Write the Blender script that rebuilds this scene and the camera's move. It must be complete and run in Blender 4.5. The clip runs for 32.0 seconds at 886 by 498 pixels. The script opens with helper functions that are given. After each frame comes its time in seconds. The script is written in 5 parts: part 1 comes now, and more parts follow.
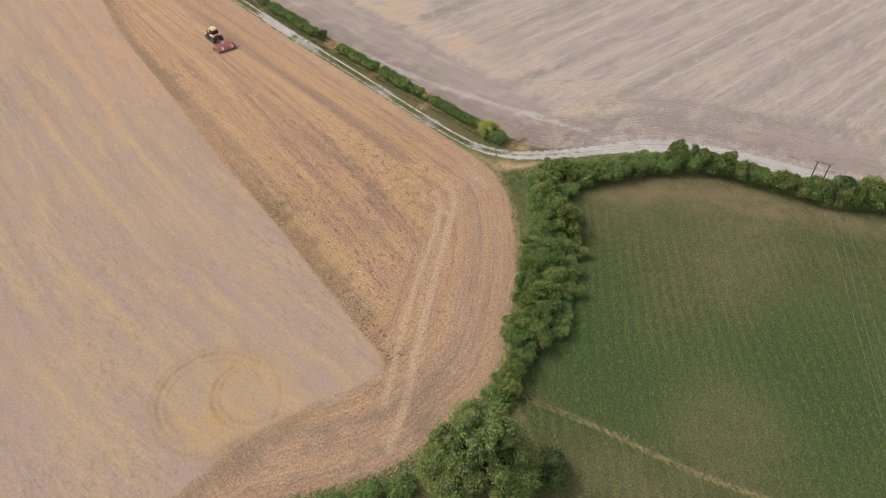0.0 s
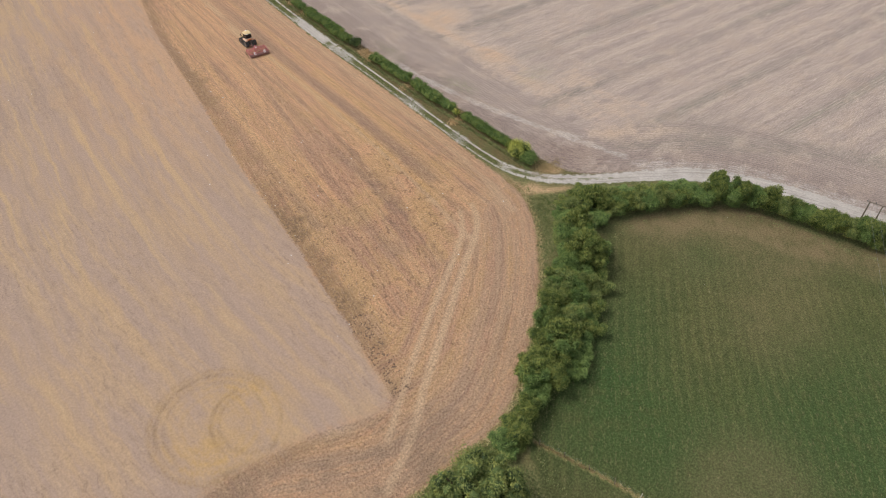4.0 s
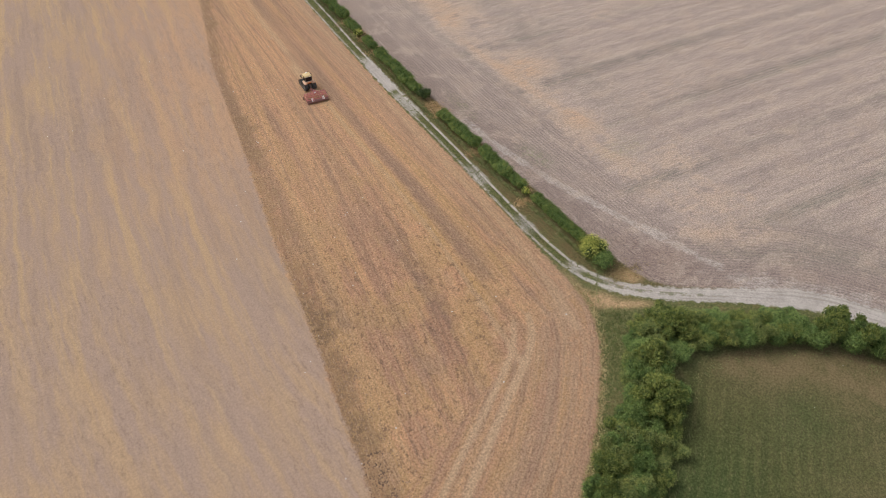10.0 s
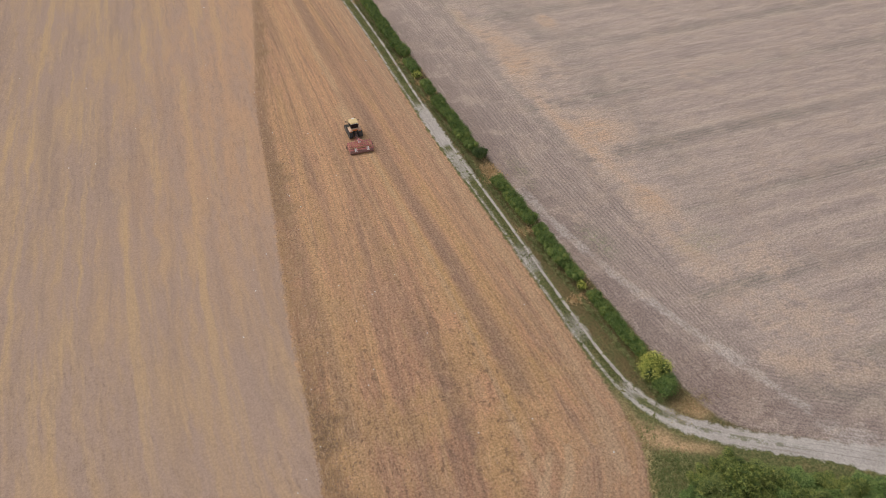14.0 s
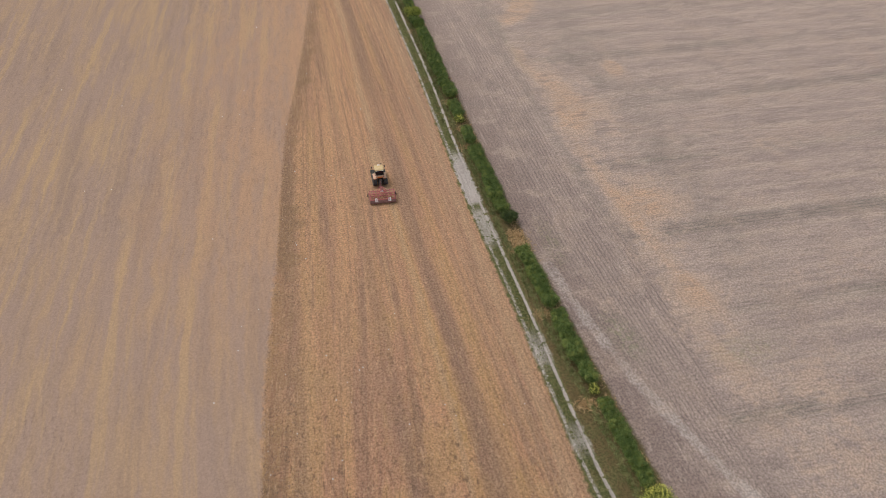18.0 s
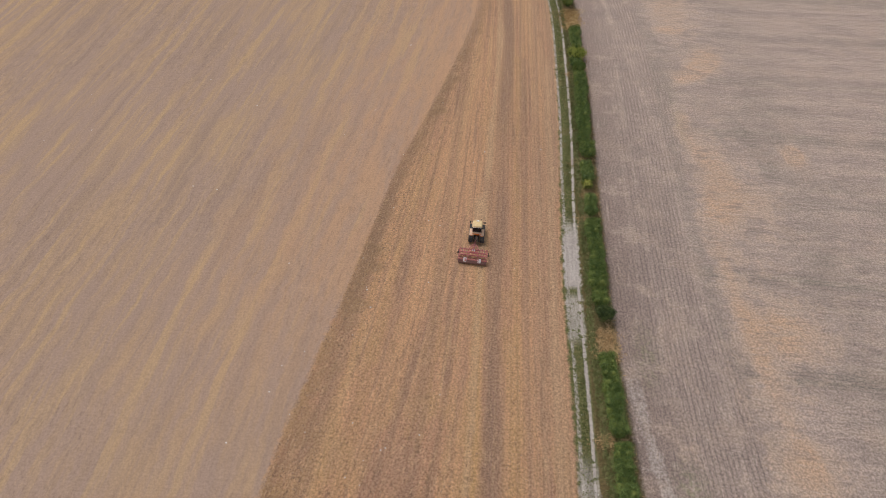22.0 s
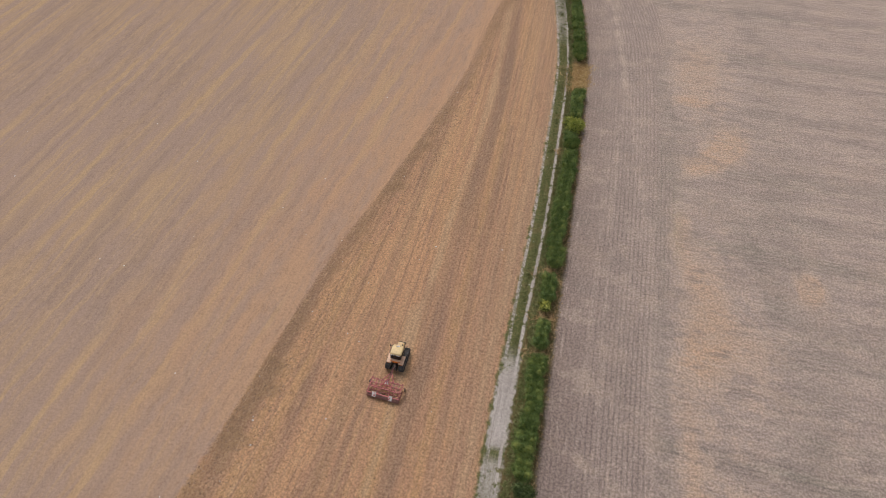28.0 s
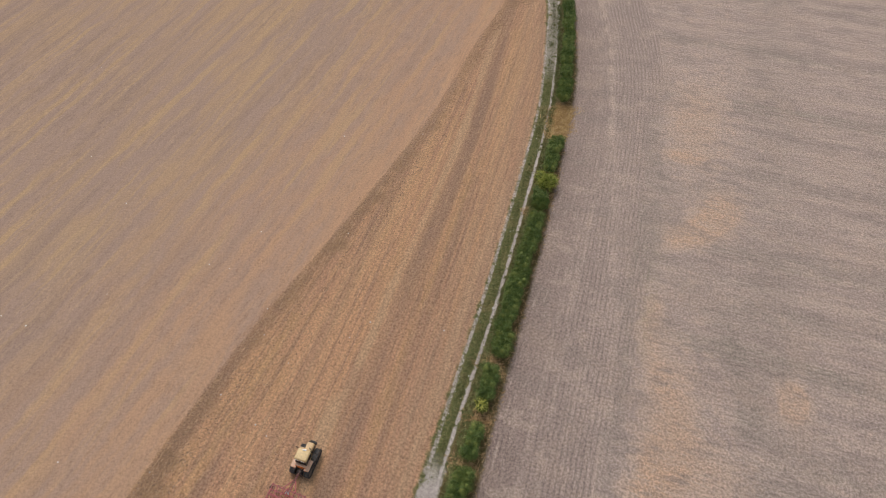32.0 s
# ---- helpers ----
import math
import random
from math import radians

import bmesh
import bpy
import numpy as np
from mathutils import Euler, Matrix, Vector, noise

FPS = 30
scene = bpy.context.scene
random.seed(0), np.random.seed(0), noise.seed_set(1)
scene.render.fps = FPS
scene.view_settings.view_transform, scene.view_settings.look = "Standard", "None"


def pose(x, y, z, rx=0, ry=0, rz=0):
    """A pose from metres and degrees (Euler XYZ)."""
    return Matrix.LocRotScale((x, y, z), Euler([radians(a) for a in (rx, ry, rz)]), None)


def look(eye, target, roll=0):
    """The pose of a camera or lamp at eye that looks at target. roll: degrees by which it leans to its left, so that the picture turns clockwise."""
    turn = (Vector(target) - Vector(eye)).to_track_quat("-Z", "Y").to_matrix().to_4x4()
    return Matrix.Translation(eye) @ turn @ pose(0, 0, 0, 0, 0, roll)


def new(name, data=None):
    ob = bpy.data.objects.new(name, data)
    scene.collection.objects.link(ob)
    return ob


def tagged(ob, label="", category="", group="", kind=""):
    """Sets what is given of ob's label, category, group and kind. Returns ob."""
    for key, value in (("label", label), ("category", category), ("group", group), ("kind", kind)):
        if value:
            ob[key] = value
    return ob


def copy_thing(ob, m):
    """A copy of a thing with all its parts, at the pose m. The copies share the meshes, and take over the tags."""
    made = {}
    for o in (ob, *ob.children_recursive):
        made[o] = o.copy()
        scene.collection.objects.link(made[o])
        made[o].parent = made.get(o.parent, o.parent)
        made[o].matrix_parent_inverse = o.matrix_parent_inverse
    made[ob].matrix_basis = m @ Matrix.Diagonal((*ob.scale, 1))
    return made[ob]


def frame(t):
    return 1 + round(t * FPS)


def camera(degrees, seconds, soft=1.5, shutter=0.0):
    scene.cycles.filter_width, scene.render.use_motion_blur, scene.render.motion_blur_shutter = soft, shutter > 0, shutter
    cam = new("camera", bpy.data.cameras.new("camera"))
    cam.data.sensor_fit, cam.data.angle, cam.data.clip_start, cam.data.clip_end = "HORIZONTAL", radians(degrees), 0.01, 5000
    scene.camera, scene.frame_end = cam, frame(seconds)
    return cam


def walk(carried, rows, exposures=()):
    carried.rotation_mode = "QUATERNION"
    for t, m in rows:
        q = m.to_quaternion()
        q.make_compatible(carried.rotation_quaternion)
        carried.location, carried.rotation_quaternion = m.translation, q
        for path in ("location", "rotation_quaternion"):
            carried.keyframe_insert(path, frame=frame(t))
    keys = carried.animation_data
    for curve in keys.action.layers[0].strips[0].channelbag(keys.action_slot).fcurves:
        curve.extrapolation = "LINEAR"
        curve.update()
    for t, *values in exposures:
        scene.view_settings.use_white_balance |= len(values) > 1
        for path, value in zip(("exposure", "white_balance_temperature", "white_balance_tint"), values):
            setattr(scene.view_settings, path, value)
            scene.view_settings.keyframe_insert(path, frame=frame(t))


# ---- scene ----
cam = camera(65.49, 32.0, soft=0.8)
PATH = [
    (0.0, look((-79.828, -114.844, 69.000), (-77.240, -112.318, 65.547), -0.15)),
    (0.5, look((-79.097, -114.596, 68.937), (-76.541, -112.036, 65.485), -0.14)),
    (1.0, look((-78.302, -114.315, 68.879), (-75.763, -111.739, 65.427), -0.15)),
    (1.5, look((-77.671, -113.959, 68.832), (-75.157, -111.357, 65.381), -0.09)),
    (2.0, look((-76.985, -113.695, 68.797), (-74.521, -111.046, 65.345), -0.17)),
    (2.5, look((-76.275, -113.722, 68.779), (-73.857, -111.029, 65.330), -0.33)),
    (3.0, look((-75.680, -113.242, 68.925), (-73.271, -110.548, 65.470), -0.14)),
    (3.5, look((-74.699, -112.977, 69.258), (-72.311, -110.278, 65.792), -0.15)),
    (5.5, look((-69.887, -110.304, 69.544), (-67.551, -107.569, 66.070), -0.33)),
    (6.0, look((-68.222, -109.289, 69.963), (-65.918, -106.545, 66.477), -0.54)),
    (6.5, look((-67.218, -108.019, 69.992), (-64.922, -105.263, 66.509), -0.35)),
    (7.0, look((-65.775, -106.746, 70.162), (-63.521, -103.960, 66.675), -0.39)),
    (7.5, look((-63.989, -105.670, 70.077), (-61.801, -102.829, 66.593), -0.57)),
    (8.0, look((-62.024, -104.379, 70.177), (-59.913, -101.487, 66.687), -0.78)),
    (8.5, look((-60.458, -102.888, 70.061), (-58.411, -99.948, 66.573), -0.89)),
    (9.0, look((-59.048, -101.155, 70.089), (-57.059, -98.178, 66.599), -0.73)),
    (9.5, look((-57.396, -99.435, 70.206), (-55.470, -96.423, 66.711), -0.81)),
    (10.0, look((-56.087, -97.183, 70.262), (-54.199, -94.158, 66.758), -0.62)),
    (10.5, look((-54.618, -95.176, 70.189), (-52.776, -92.124, 66.683), -0.61)),
    (11.0, look((-53.305, -93.351, 69.804), (-51.500, -90.265, 66.309), -0.56)),
    (11.5, look((-52.292, -91.123, 69.727), (-50.519, -88.017, 66.233), -0.31)),
    (12.0, look((-51.050, -89.164, 69.670), (-49.315, -86.032, 66.179), -0.10)),
    (12.5, look((-50.276, -87.196, 69.705), (-48.562, -84.049, 66.218), 0.41)),
    (13.0, look((-48.586, -85.827, 69.504), (-46.928, -82.639, 66.028), 0.47)),
    (13.5, look((-46.742, -84.215, 69.337), (-45.145, -80.995, 65.862), 0.63)),
    (14.0, look((-44.883, -82.496, 69.344), (-43.348, -79.252, 65.863), 0.74)),
    (14.5, look((-42.837, -81.048, 69.489), (-41.375, -77.778, 66.001), 0.73)),
    (17.0, look((-34.179, -76.490, 69.691), (-33.043, -73.062, 66.233), 0.63)),
    (17.5, look((-32.385, -74.972, 70.007), (-31.319, -71.532, 66.539), 0.55)),
    (18.0, look((-30.317, -73.510, 70.351), (-29.353, -70.054, 66.868), 0.37)),
    (18.5, look((-28.392, -71.994, 70.608), (-27.598, -68.509, 67.112), 0.36)),
    (19.0, look((-26.426, -70.300, 70.888), (-25.812, -66.797, 67.373), 0.21)),
    (19.5, look((-24.727, -68.907, 71.032), (-24.287, -65.382, 67.514), 0.23)),
    (20.0, look((-23.164, -67.766, 70.670), (-22.889, -64.206, 67.170), 0.09)),
    (20.5, look((-21.488, -66.209, 70.553), (-21.377, -62.633, 67.059), 0.00)),
    (21.0, look((-20.128, -64.688, 70.491), (-20.159, -61.107, 67.002), 0.12)),
    (21.5, look((-17.608, -63.199, 70.079), (-17.791, -59.603, 66.611), -0.45)),
    (22.0, look((-15.942, -61.159, 69.935), (-16.229, -57.567, 66.469), -0.62)),
    (22.5, look((-14.573, -59.093, 69.694), (-14.948, -55.504, 66.233), -0.60)),
    (23.0, look((-12.819, -57.094, 69.609), (-13.236, -53.507, 66.151), -0.86)),
    (23.5, look((-11.190, -55.046, 69.368), (-11.632, -51.454, 65.917), -1.04)),
    (24.0, look((-9.974, -52.869, 69.618), (-10.461, -49.295, 66.155), -0.94)),
    (24.5, look((-8.536, -50.464, 69.810), (-9.066, -46.907, 66.336), -1.16)),
    (25.0, look((-7.229, -48.197, 70.016), (-7.804, -44.656, 66.533), -1.10)),
    (25.5, look((-6.049, -45.878, 70.182), (-6.663, -42.354, 66.688), -1.02)),
    (27.5, look((-1.951, -36.397, 71.710), (-2.679, -32.972, 68.141), -0.27)),
    (28.0, look((-0.693, -34.094, 72.215), (-1.444, -30.695, 68.625), -0.40)),
    (28.5, look((0.247, -31.599, 72.622), (-0.513, -28.228, 69.008), -0.33)),
    (29.0, look((0.521, -29.318, 73.061), (-0.222, -25.964, 69.427), 0.02)),
    (29.5, look((1.479, -26.660, 73.691), (0.716, -23.348, 70.024), 0.05)),
    (30.0, look((2.757, -24.089, 73.915), (1.974, -20.805, 70.228), -0.04)),
    (30.5, look((3.966, -21.822, 73.486), (3.172, -18.535, 69.803), -0.11)),
    (31.0, look((4.952, -19.625, 72.903), (4.156, -16.332, 69.225), 0.10)),
    (31.5, look((5.651, -17.450, 72.646), (4.796, -14.174, 68.967), 0.17)),
    (32.0, look((6.879, -15.086, 72.687), (5.936, -11.845, 68.999), -0.14)),
]
walk(cam, PATH, [(0.0, 0.17, 6350, 6.5), (6.0, 0.07, 6380, 7.5), (10.0, -0.03, 6420, 8.5), (13.0, -0.15, 6470, 9.5), (19.0, -0.22, 6510, 11.0), (32.0, -0.24, 6540, 12.0)])

# ---- light ----
world = bpy.data.worlds.new("overcast_sky")
scene.world = world
world.use_nodes = True
wn = world.node_tree
wn.nodes.clear()
sky = wn.nodes.new("ShaderNodeTexSky")
sky.sky_type = "NISHITA"
sky.sun_disc = False
sky.sun_elevation, sky.sun_rotation = radians(52), radians(-40)
sky.dust_density, sky.air_density = 3.0, 1.0
grey = wn.nodes.new("ShaderNodeHueSaturation")
grey.inputs["Saturation"].default_value = 0.25
bg = wn.nodes.new("ShaderNodeBackground")
bg.inputs["Strength"].default_value = 0.146
wout = wn.nodes.new("ShaderNodeOutputWorld")
wn.links.new(sky.outputs[0], grey.inputs["Color"])
wn.links.new(grey.outputs[0], bg.inputs[0])
wn.links.new(bg.outputs[0], wout.inputs[0])
sun_data = bpy.data.lights.new("sun", "SUN")
sun_data.energy, sun_data.angle, sun_data.color = 1.45, radians(25), (1.0, 0.95, 0.88)
sun = new("sun", sun_data)
sun.matrix_world = look((-40, 48, 90), (0, 0, 0))
scene.view_settings.exposure = 0.0

# ---- plan ----
# y runs along the farm track, the hillside climbs towards +y
SLOPE_X, SLOPE_Y = -0.025, 0.0726


def gz(x, y):
    """Height of the hillside."""
    return SLOPE_X * np.clip(x, -260, 260) + SLOPE_Y * np.clip(y, -260, 260)


def on_ground(x, y, rz=0.0, lift=0.0, tilt=False):
    m = Matrix.Translation((x, y, float(gz(x, y)) + lift))
    if tilt:
        m = m @ pose(0, 0, 0, math.degrees(math.atan(SLOPE_Y)), math.degrees(math.atan(-SLOPE_X)), 0)
    return m @ pose(0, 0, 0, 0, 0, rz)


# edges in plan, south to north or west to east
EDGE_AB = [(-92, -69), (-75, -68.3), (-64.6, -67.9), (-58, -69.1), (-53.6, -70.3), (-50, -71.8), (-46.2, -72.4), (-44.8, -65), (-42.6, -52), (-40.0, -36),
           (-37.6, -16), (-34.4, 0), (-32.5, 13), (-30.2, 28), (-27.5, 38), (-24.5, 50), (-22.0, 62), (-19.7, 73), (-18.6, 89), (-16, 105), (-12, 140)]
EDGE_E = [(-100, -66), (-75, -73), (-66.4, -76.7), (-60.9, -79.9), (-53.5, -83), (-45.6, -82.6), (-39.5, -82.8), (-34.6, -81.4), (-28.2, -77.6), (-17.9, -70.5),
          (-8.7, -61.2), (-5.0, -55.0), (-4.5, -50), (-4.4, -40), (-4.3, -20), (-4.7, 0), (-4.7, 12), (-4.3, 25), (-3.8, 40), (-3.7, 60), (-4.0, 78), (-5.0, 88), (-6.6, 98), (-8.4, 108), (-16, 140)]
TRACK = [(-16, 140), (-6.7, 108), (-5.4, 98), (-3.8, 86), (-2.8, 76), (-2.7, 60), (-2.6, 40), (-3.1, 25), (-3.3, 10), (-3.3, 0), (-3.0, -15), (-3.2, -30),
         (-3.1, -42), (-2.2, -48.5), (0.6, -53.2), (4.5, -56.8), (10, -60.4), (18, -65.4), (24.9, -70.3), (30.1, -76.9), (34.5, -85.4), (37.6, -92.8), (43, -105), (50, -125)]
EDGE_C = [(-11, 140), (-3.2, 106), (-0.4, 95), (1.2, 84), (1.9, 66), (2.0, 40), (1.7, 20), (1.7, 0), (2.3, -15), (3.2, -30), (4.2, -45), (4.6, -51),
          (6.2, -55.8), (9.4, -58.5), (18, -63.8), (25.7, -68.7), (31.5, -76.2), (36.0, -84.8), (39.1, -92.4), (44.8, -104.6), (52, -125)]
EDGE_P = [(-52, -128), (-42, -100), (-37, -88), (-36.2, -86.2), (-32.9, -84.8), (-26.9, -83), (-18.5, -79.4), (-7.6, -73.2), (0.5, -69.6), (6, -70.8), (11.8, -73.2), (18.9, -77.0),
          (23.4, -83.2), (25.6, -92), (29.5, -99.4), (35, -108), (44, -128)]
HEDGE_LINE = [(1.9, -50.5), (1.7, -38), (0.7, -25), (0.1, -12), (-0.2, 0), (-0.1, 15), (-0.2, 28), (0.1, 45), (0.4, 60), (-0.2, 74), (-0.9, 84), (-2.6, 97), (-4.6, 108)]


def signed(px, py, line):
    """Distance to a line of points, positive to its right, and the length along it."""
    best = np.full(px.shape, 1e9)
    side, along, run = np.zeros(px.shape), np.zeros(px.shape), 0.0
    for (ax, ay), (bx, by) in zip(line[:-1], line[1:]):
        dx, dy = bx - ax, by - ay
        n = math.hypot(dx, dy)
        t = np.clip(((px - ax) * dx + (py - ay) * dy) / n**2, 0, 1)
        qx, qy = px - ax - t * dx, py - ay - t * dy
        d = np.hypot(qx, qy)
        near = d < best - 1e-6
        best = np.where(near, d, best)
        side = np.where(near, np.where(dy * (px - ax) - dx * (py - ay) > 0, 1.0, -1.0), side)
        along = np.where(near, run + t * n, along)
        run += n
    return best * side, along


def smooth_line(line, rounds=2):
    """Corner cutting."""
    for _ in range(rounds):
        out = [line[0]]
        for a, b in zip(line[:-1], line[1:]):
            out += [(a[0] * 0.75 + b[0] * 0.25, a[1] * 0.75 + b[1] * 0.25), (a[0] * 0.25 + b[0] * 0.75, a[1] * 0.25 + b[1] * 0.75)]
        line = out + [line[-1]]
    return line


def point_on(line, s):
    for a, b in zip(line[:-1], line[1:]):
        n = math.hypot(b[0] - a[0], b[1] - a[1])
        if s <= n:
            return a[0] + (b[0] - a[0]) * s / n, a[1] + (b[1] - a[1]) * s / n, math.degrees(math.atan2(b[1] - a[1], b[0] - a[0]))
        s -= n
    return line[-1][0], line[-1][1], 90.0


def length_of(line):
    return sum(math.hypot(b[0] - a[0], b[1] - a[1]) for a, b in zip(line[:-1], line[1:]))


# ---- materials ----
class Nodes:
    """Short calls for node trees."""

    def __init__(self, name, rough=0.9, spec=0.2):
        self.mat = bpy.data.materials.new(name)
        self.mat.use_nodes = True
        self.nt = self.mat.node_tree
        self.bsdf = self.nt.nodes["Principled BSDF"]
        self.bsdf.inputs["Roughness"].default_value = rough
        self.bsdf.inputs["Specular IOR Level"].default_value = spec

    def put(self, socket, value):
        if isinstance(value, bpy.types.NodeSocket):
            self.nt.links.new(value, socket)
        elif isinstance(value, tuple) and len(value) == 3 and socket.type == "RGBA":
            socket.default_value = (*value, 1)
        else:
            socket.default_value = value

    def math(self, op, a, b=0.0, clamp=False):
        n = self.nt.nodes.new("ShaderNodeMath")
        n.operation, n.use_clamp = op, clamp
        self.put(n.inputs[0], a)
        self.put(n.inputs[1], b)
        return n.outputs[0]

    def mix(self, f, a, b, blend="MIX"):
        n = self.nt.nodes.new("ShaderNodeMix")
        n.data_type, n.blend_type = "RGBA", blend
        self.put(n.inputs[0], f)
        self.put(n.inputs[6], a)
        self.put(n.inputs[7], b)
        return n.outputs[2]

    def noise(self, vec, scale=1.0, detail=2.0, rough=0.55):
        n = self.nt.nodes.new("ShaderNodeTexNoise")
        self.put(n.inputs["Vector"], vec)
        self.put(n.inputs["Scale"], scale)
        self.put(n.inputs["Detail"], detail)
        self.put(n.inputs["Roughness"], rough)
        return n.outputs[0]

    def step(self, v, lo, hi, a=0.0, b=1.0):
        n = self.nt.nodes.new("ShaderNodeMapRange")
        n.interpolation_type = "SMOOTHSTEP"
        for k, value in enumerate((v, lo, hi, a, b)):
            self.put(n.inputs[k], value)
        return n.outputs[0]

    def attr(self, name):
        n = self.nt.nodes.new("ShaderNodeAttribute")
        n.attribute_name = name
        return n.outputs["Fac"]

    def xyz(self, x, y, z=0.0):
        n = self.nt.nodes.new("ShaderNodeCombineXYZ")
        for k, value in enumerate((x, y, z)):
            self.put(n.inputs[k], value)
        return n.outputs[0]

    def place(self):
        n = self.nt.nodes.new("ShaderNodeNewGeometry")
        return n.outputs["Position"]

    def local(self):
        return self.nt.nodes.new("ShaderNodeTexCoord").outputs["Object"]

    def split(self, vec):
        n = self.nt.nodes.new("ShaderNodeSeparateXYZ")
        self.put(n.inputs[0], vec)
        return n.outputs

    def island(self):
        return self.nt.nodes.new("ShaderNodeNewGeometry").outputs["Random Per Island"]

    def each(self):
        return self.nt.nodes.new("ShaderNodeObjectInfo").outputs["Random"]

    def colour(self, c):
        self.put(self.bsdf.inputs["Base Color"], c)
        return self

    def bump(self, h, strength=0.5, dist=0.05):
        n = self.nt.nodes.new("ShaderNodeBump")
        self.put(n.inputs["Strength"], strength)
        self.put(n.inputs["Distance"], dist)
        self.put(n.inputs["Height"], h)
        self.put(self.bsdf.inputs["Normal"], n.outputs[0])
        return self


def plain(name, c, rough=0.6, metal=0.0, vary=0.15, scale=6.0, spec=0.4, dust=0.0):
    """Paint, rubber or steel with a little wear and dust."""
    k = Nodes(name, rough, spec)
    p = k.local()
    n = k.noise(p, scale, 4)
    dark = tuple(v * (1 - vary) for v in c)
    light = tuple(min(1.0, v * (1 + vary)) for v in c)
    col = k.mix(k.step(n, 0.3, 0.7), dark, light)
    if dust:
        col = k.mix(k.math("MULTIPLY", k.step(k.noise(p, scale * 0.4, 3), 0.35, 0.75), dust), col, (0.36, 0.27, 0.19))
    k.colour(col)
    k.bsdf.inputs["Metallic"].default_value = metal
    k.bump(n, 0.15, 0.01)
    return k.mat


def leaf_material(name, dark, mid, light, yellow=None, share=0.0, spots=0.12):
    k = Nodes(name, 0.6, 0.25)
    big, clump = k.noise(k.place(), 0.4, 2), k.noise(k.place(), 1.6, 3)
    r = k.island()
    c = k.mix(k.step(r, 0.05, 0.95), dark, mid)
    c = k.mix(k.step(k.math("ADD", k.math("MULTIPLY", clump, 0.6), k.math("ADD", k.math("MULTIPLY", big, 0.4), k.math("MULTIPLY", r, 0.2))), 0.5, 0.74, 0.0, 0.85), c, light)
    if yellow:
        c = k.mix(k.step(k.math("ADD", k.math("ADD", k.math("MULTIPLY", big, 0.6), k.math("MULTIPLY", clump, 0.4)), k.math("MULTIPLY", r, spots)), 0.68 - share, 0.78 - share, 0.0, 0.9), c, yellow)
    k.colour(c)
    return k.mat


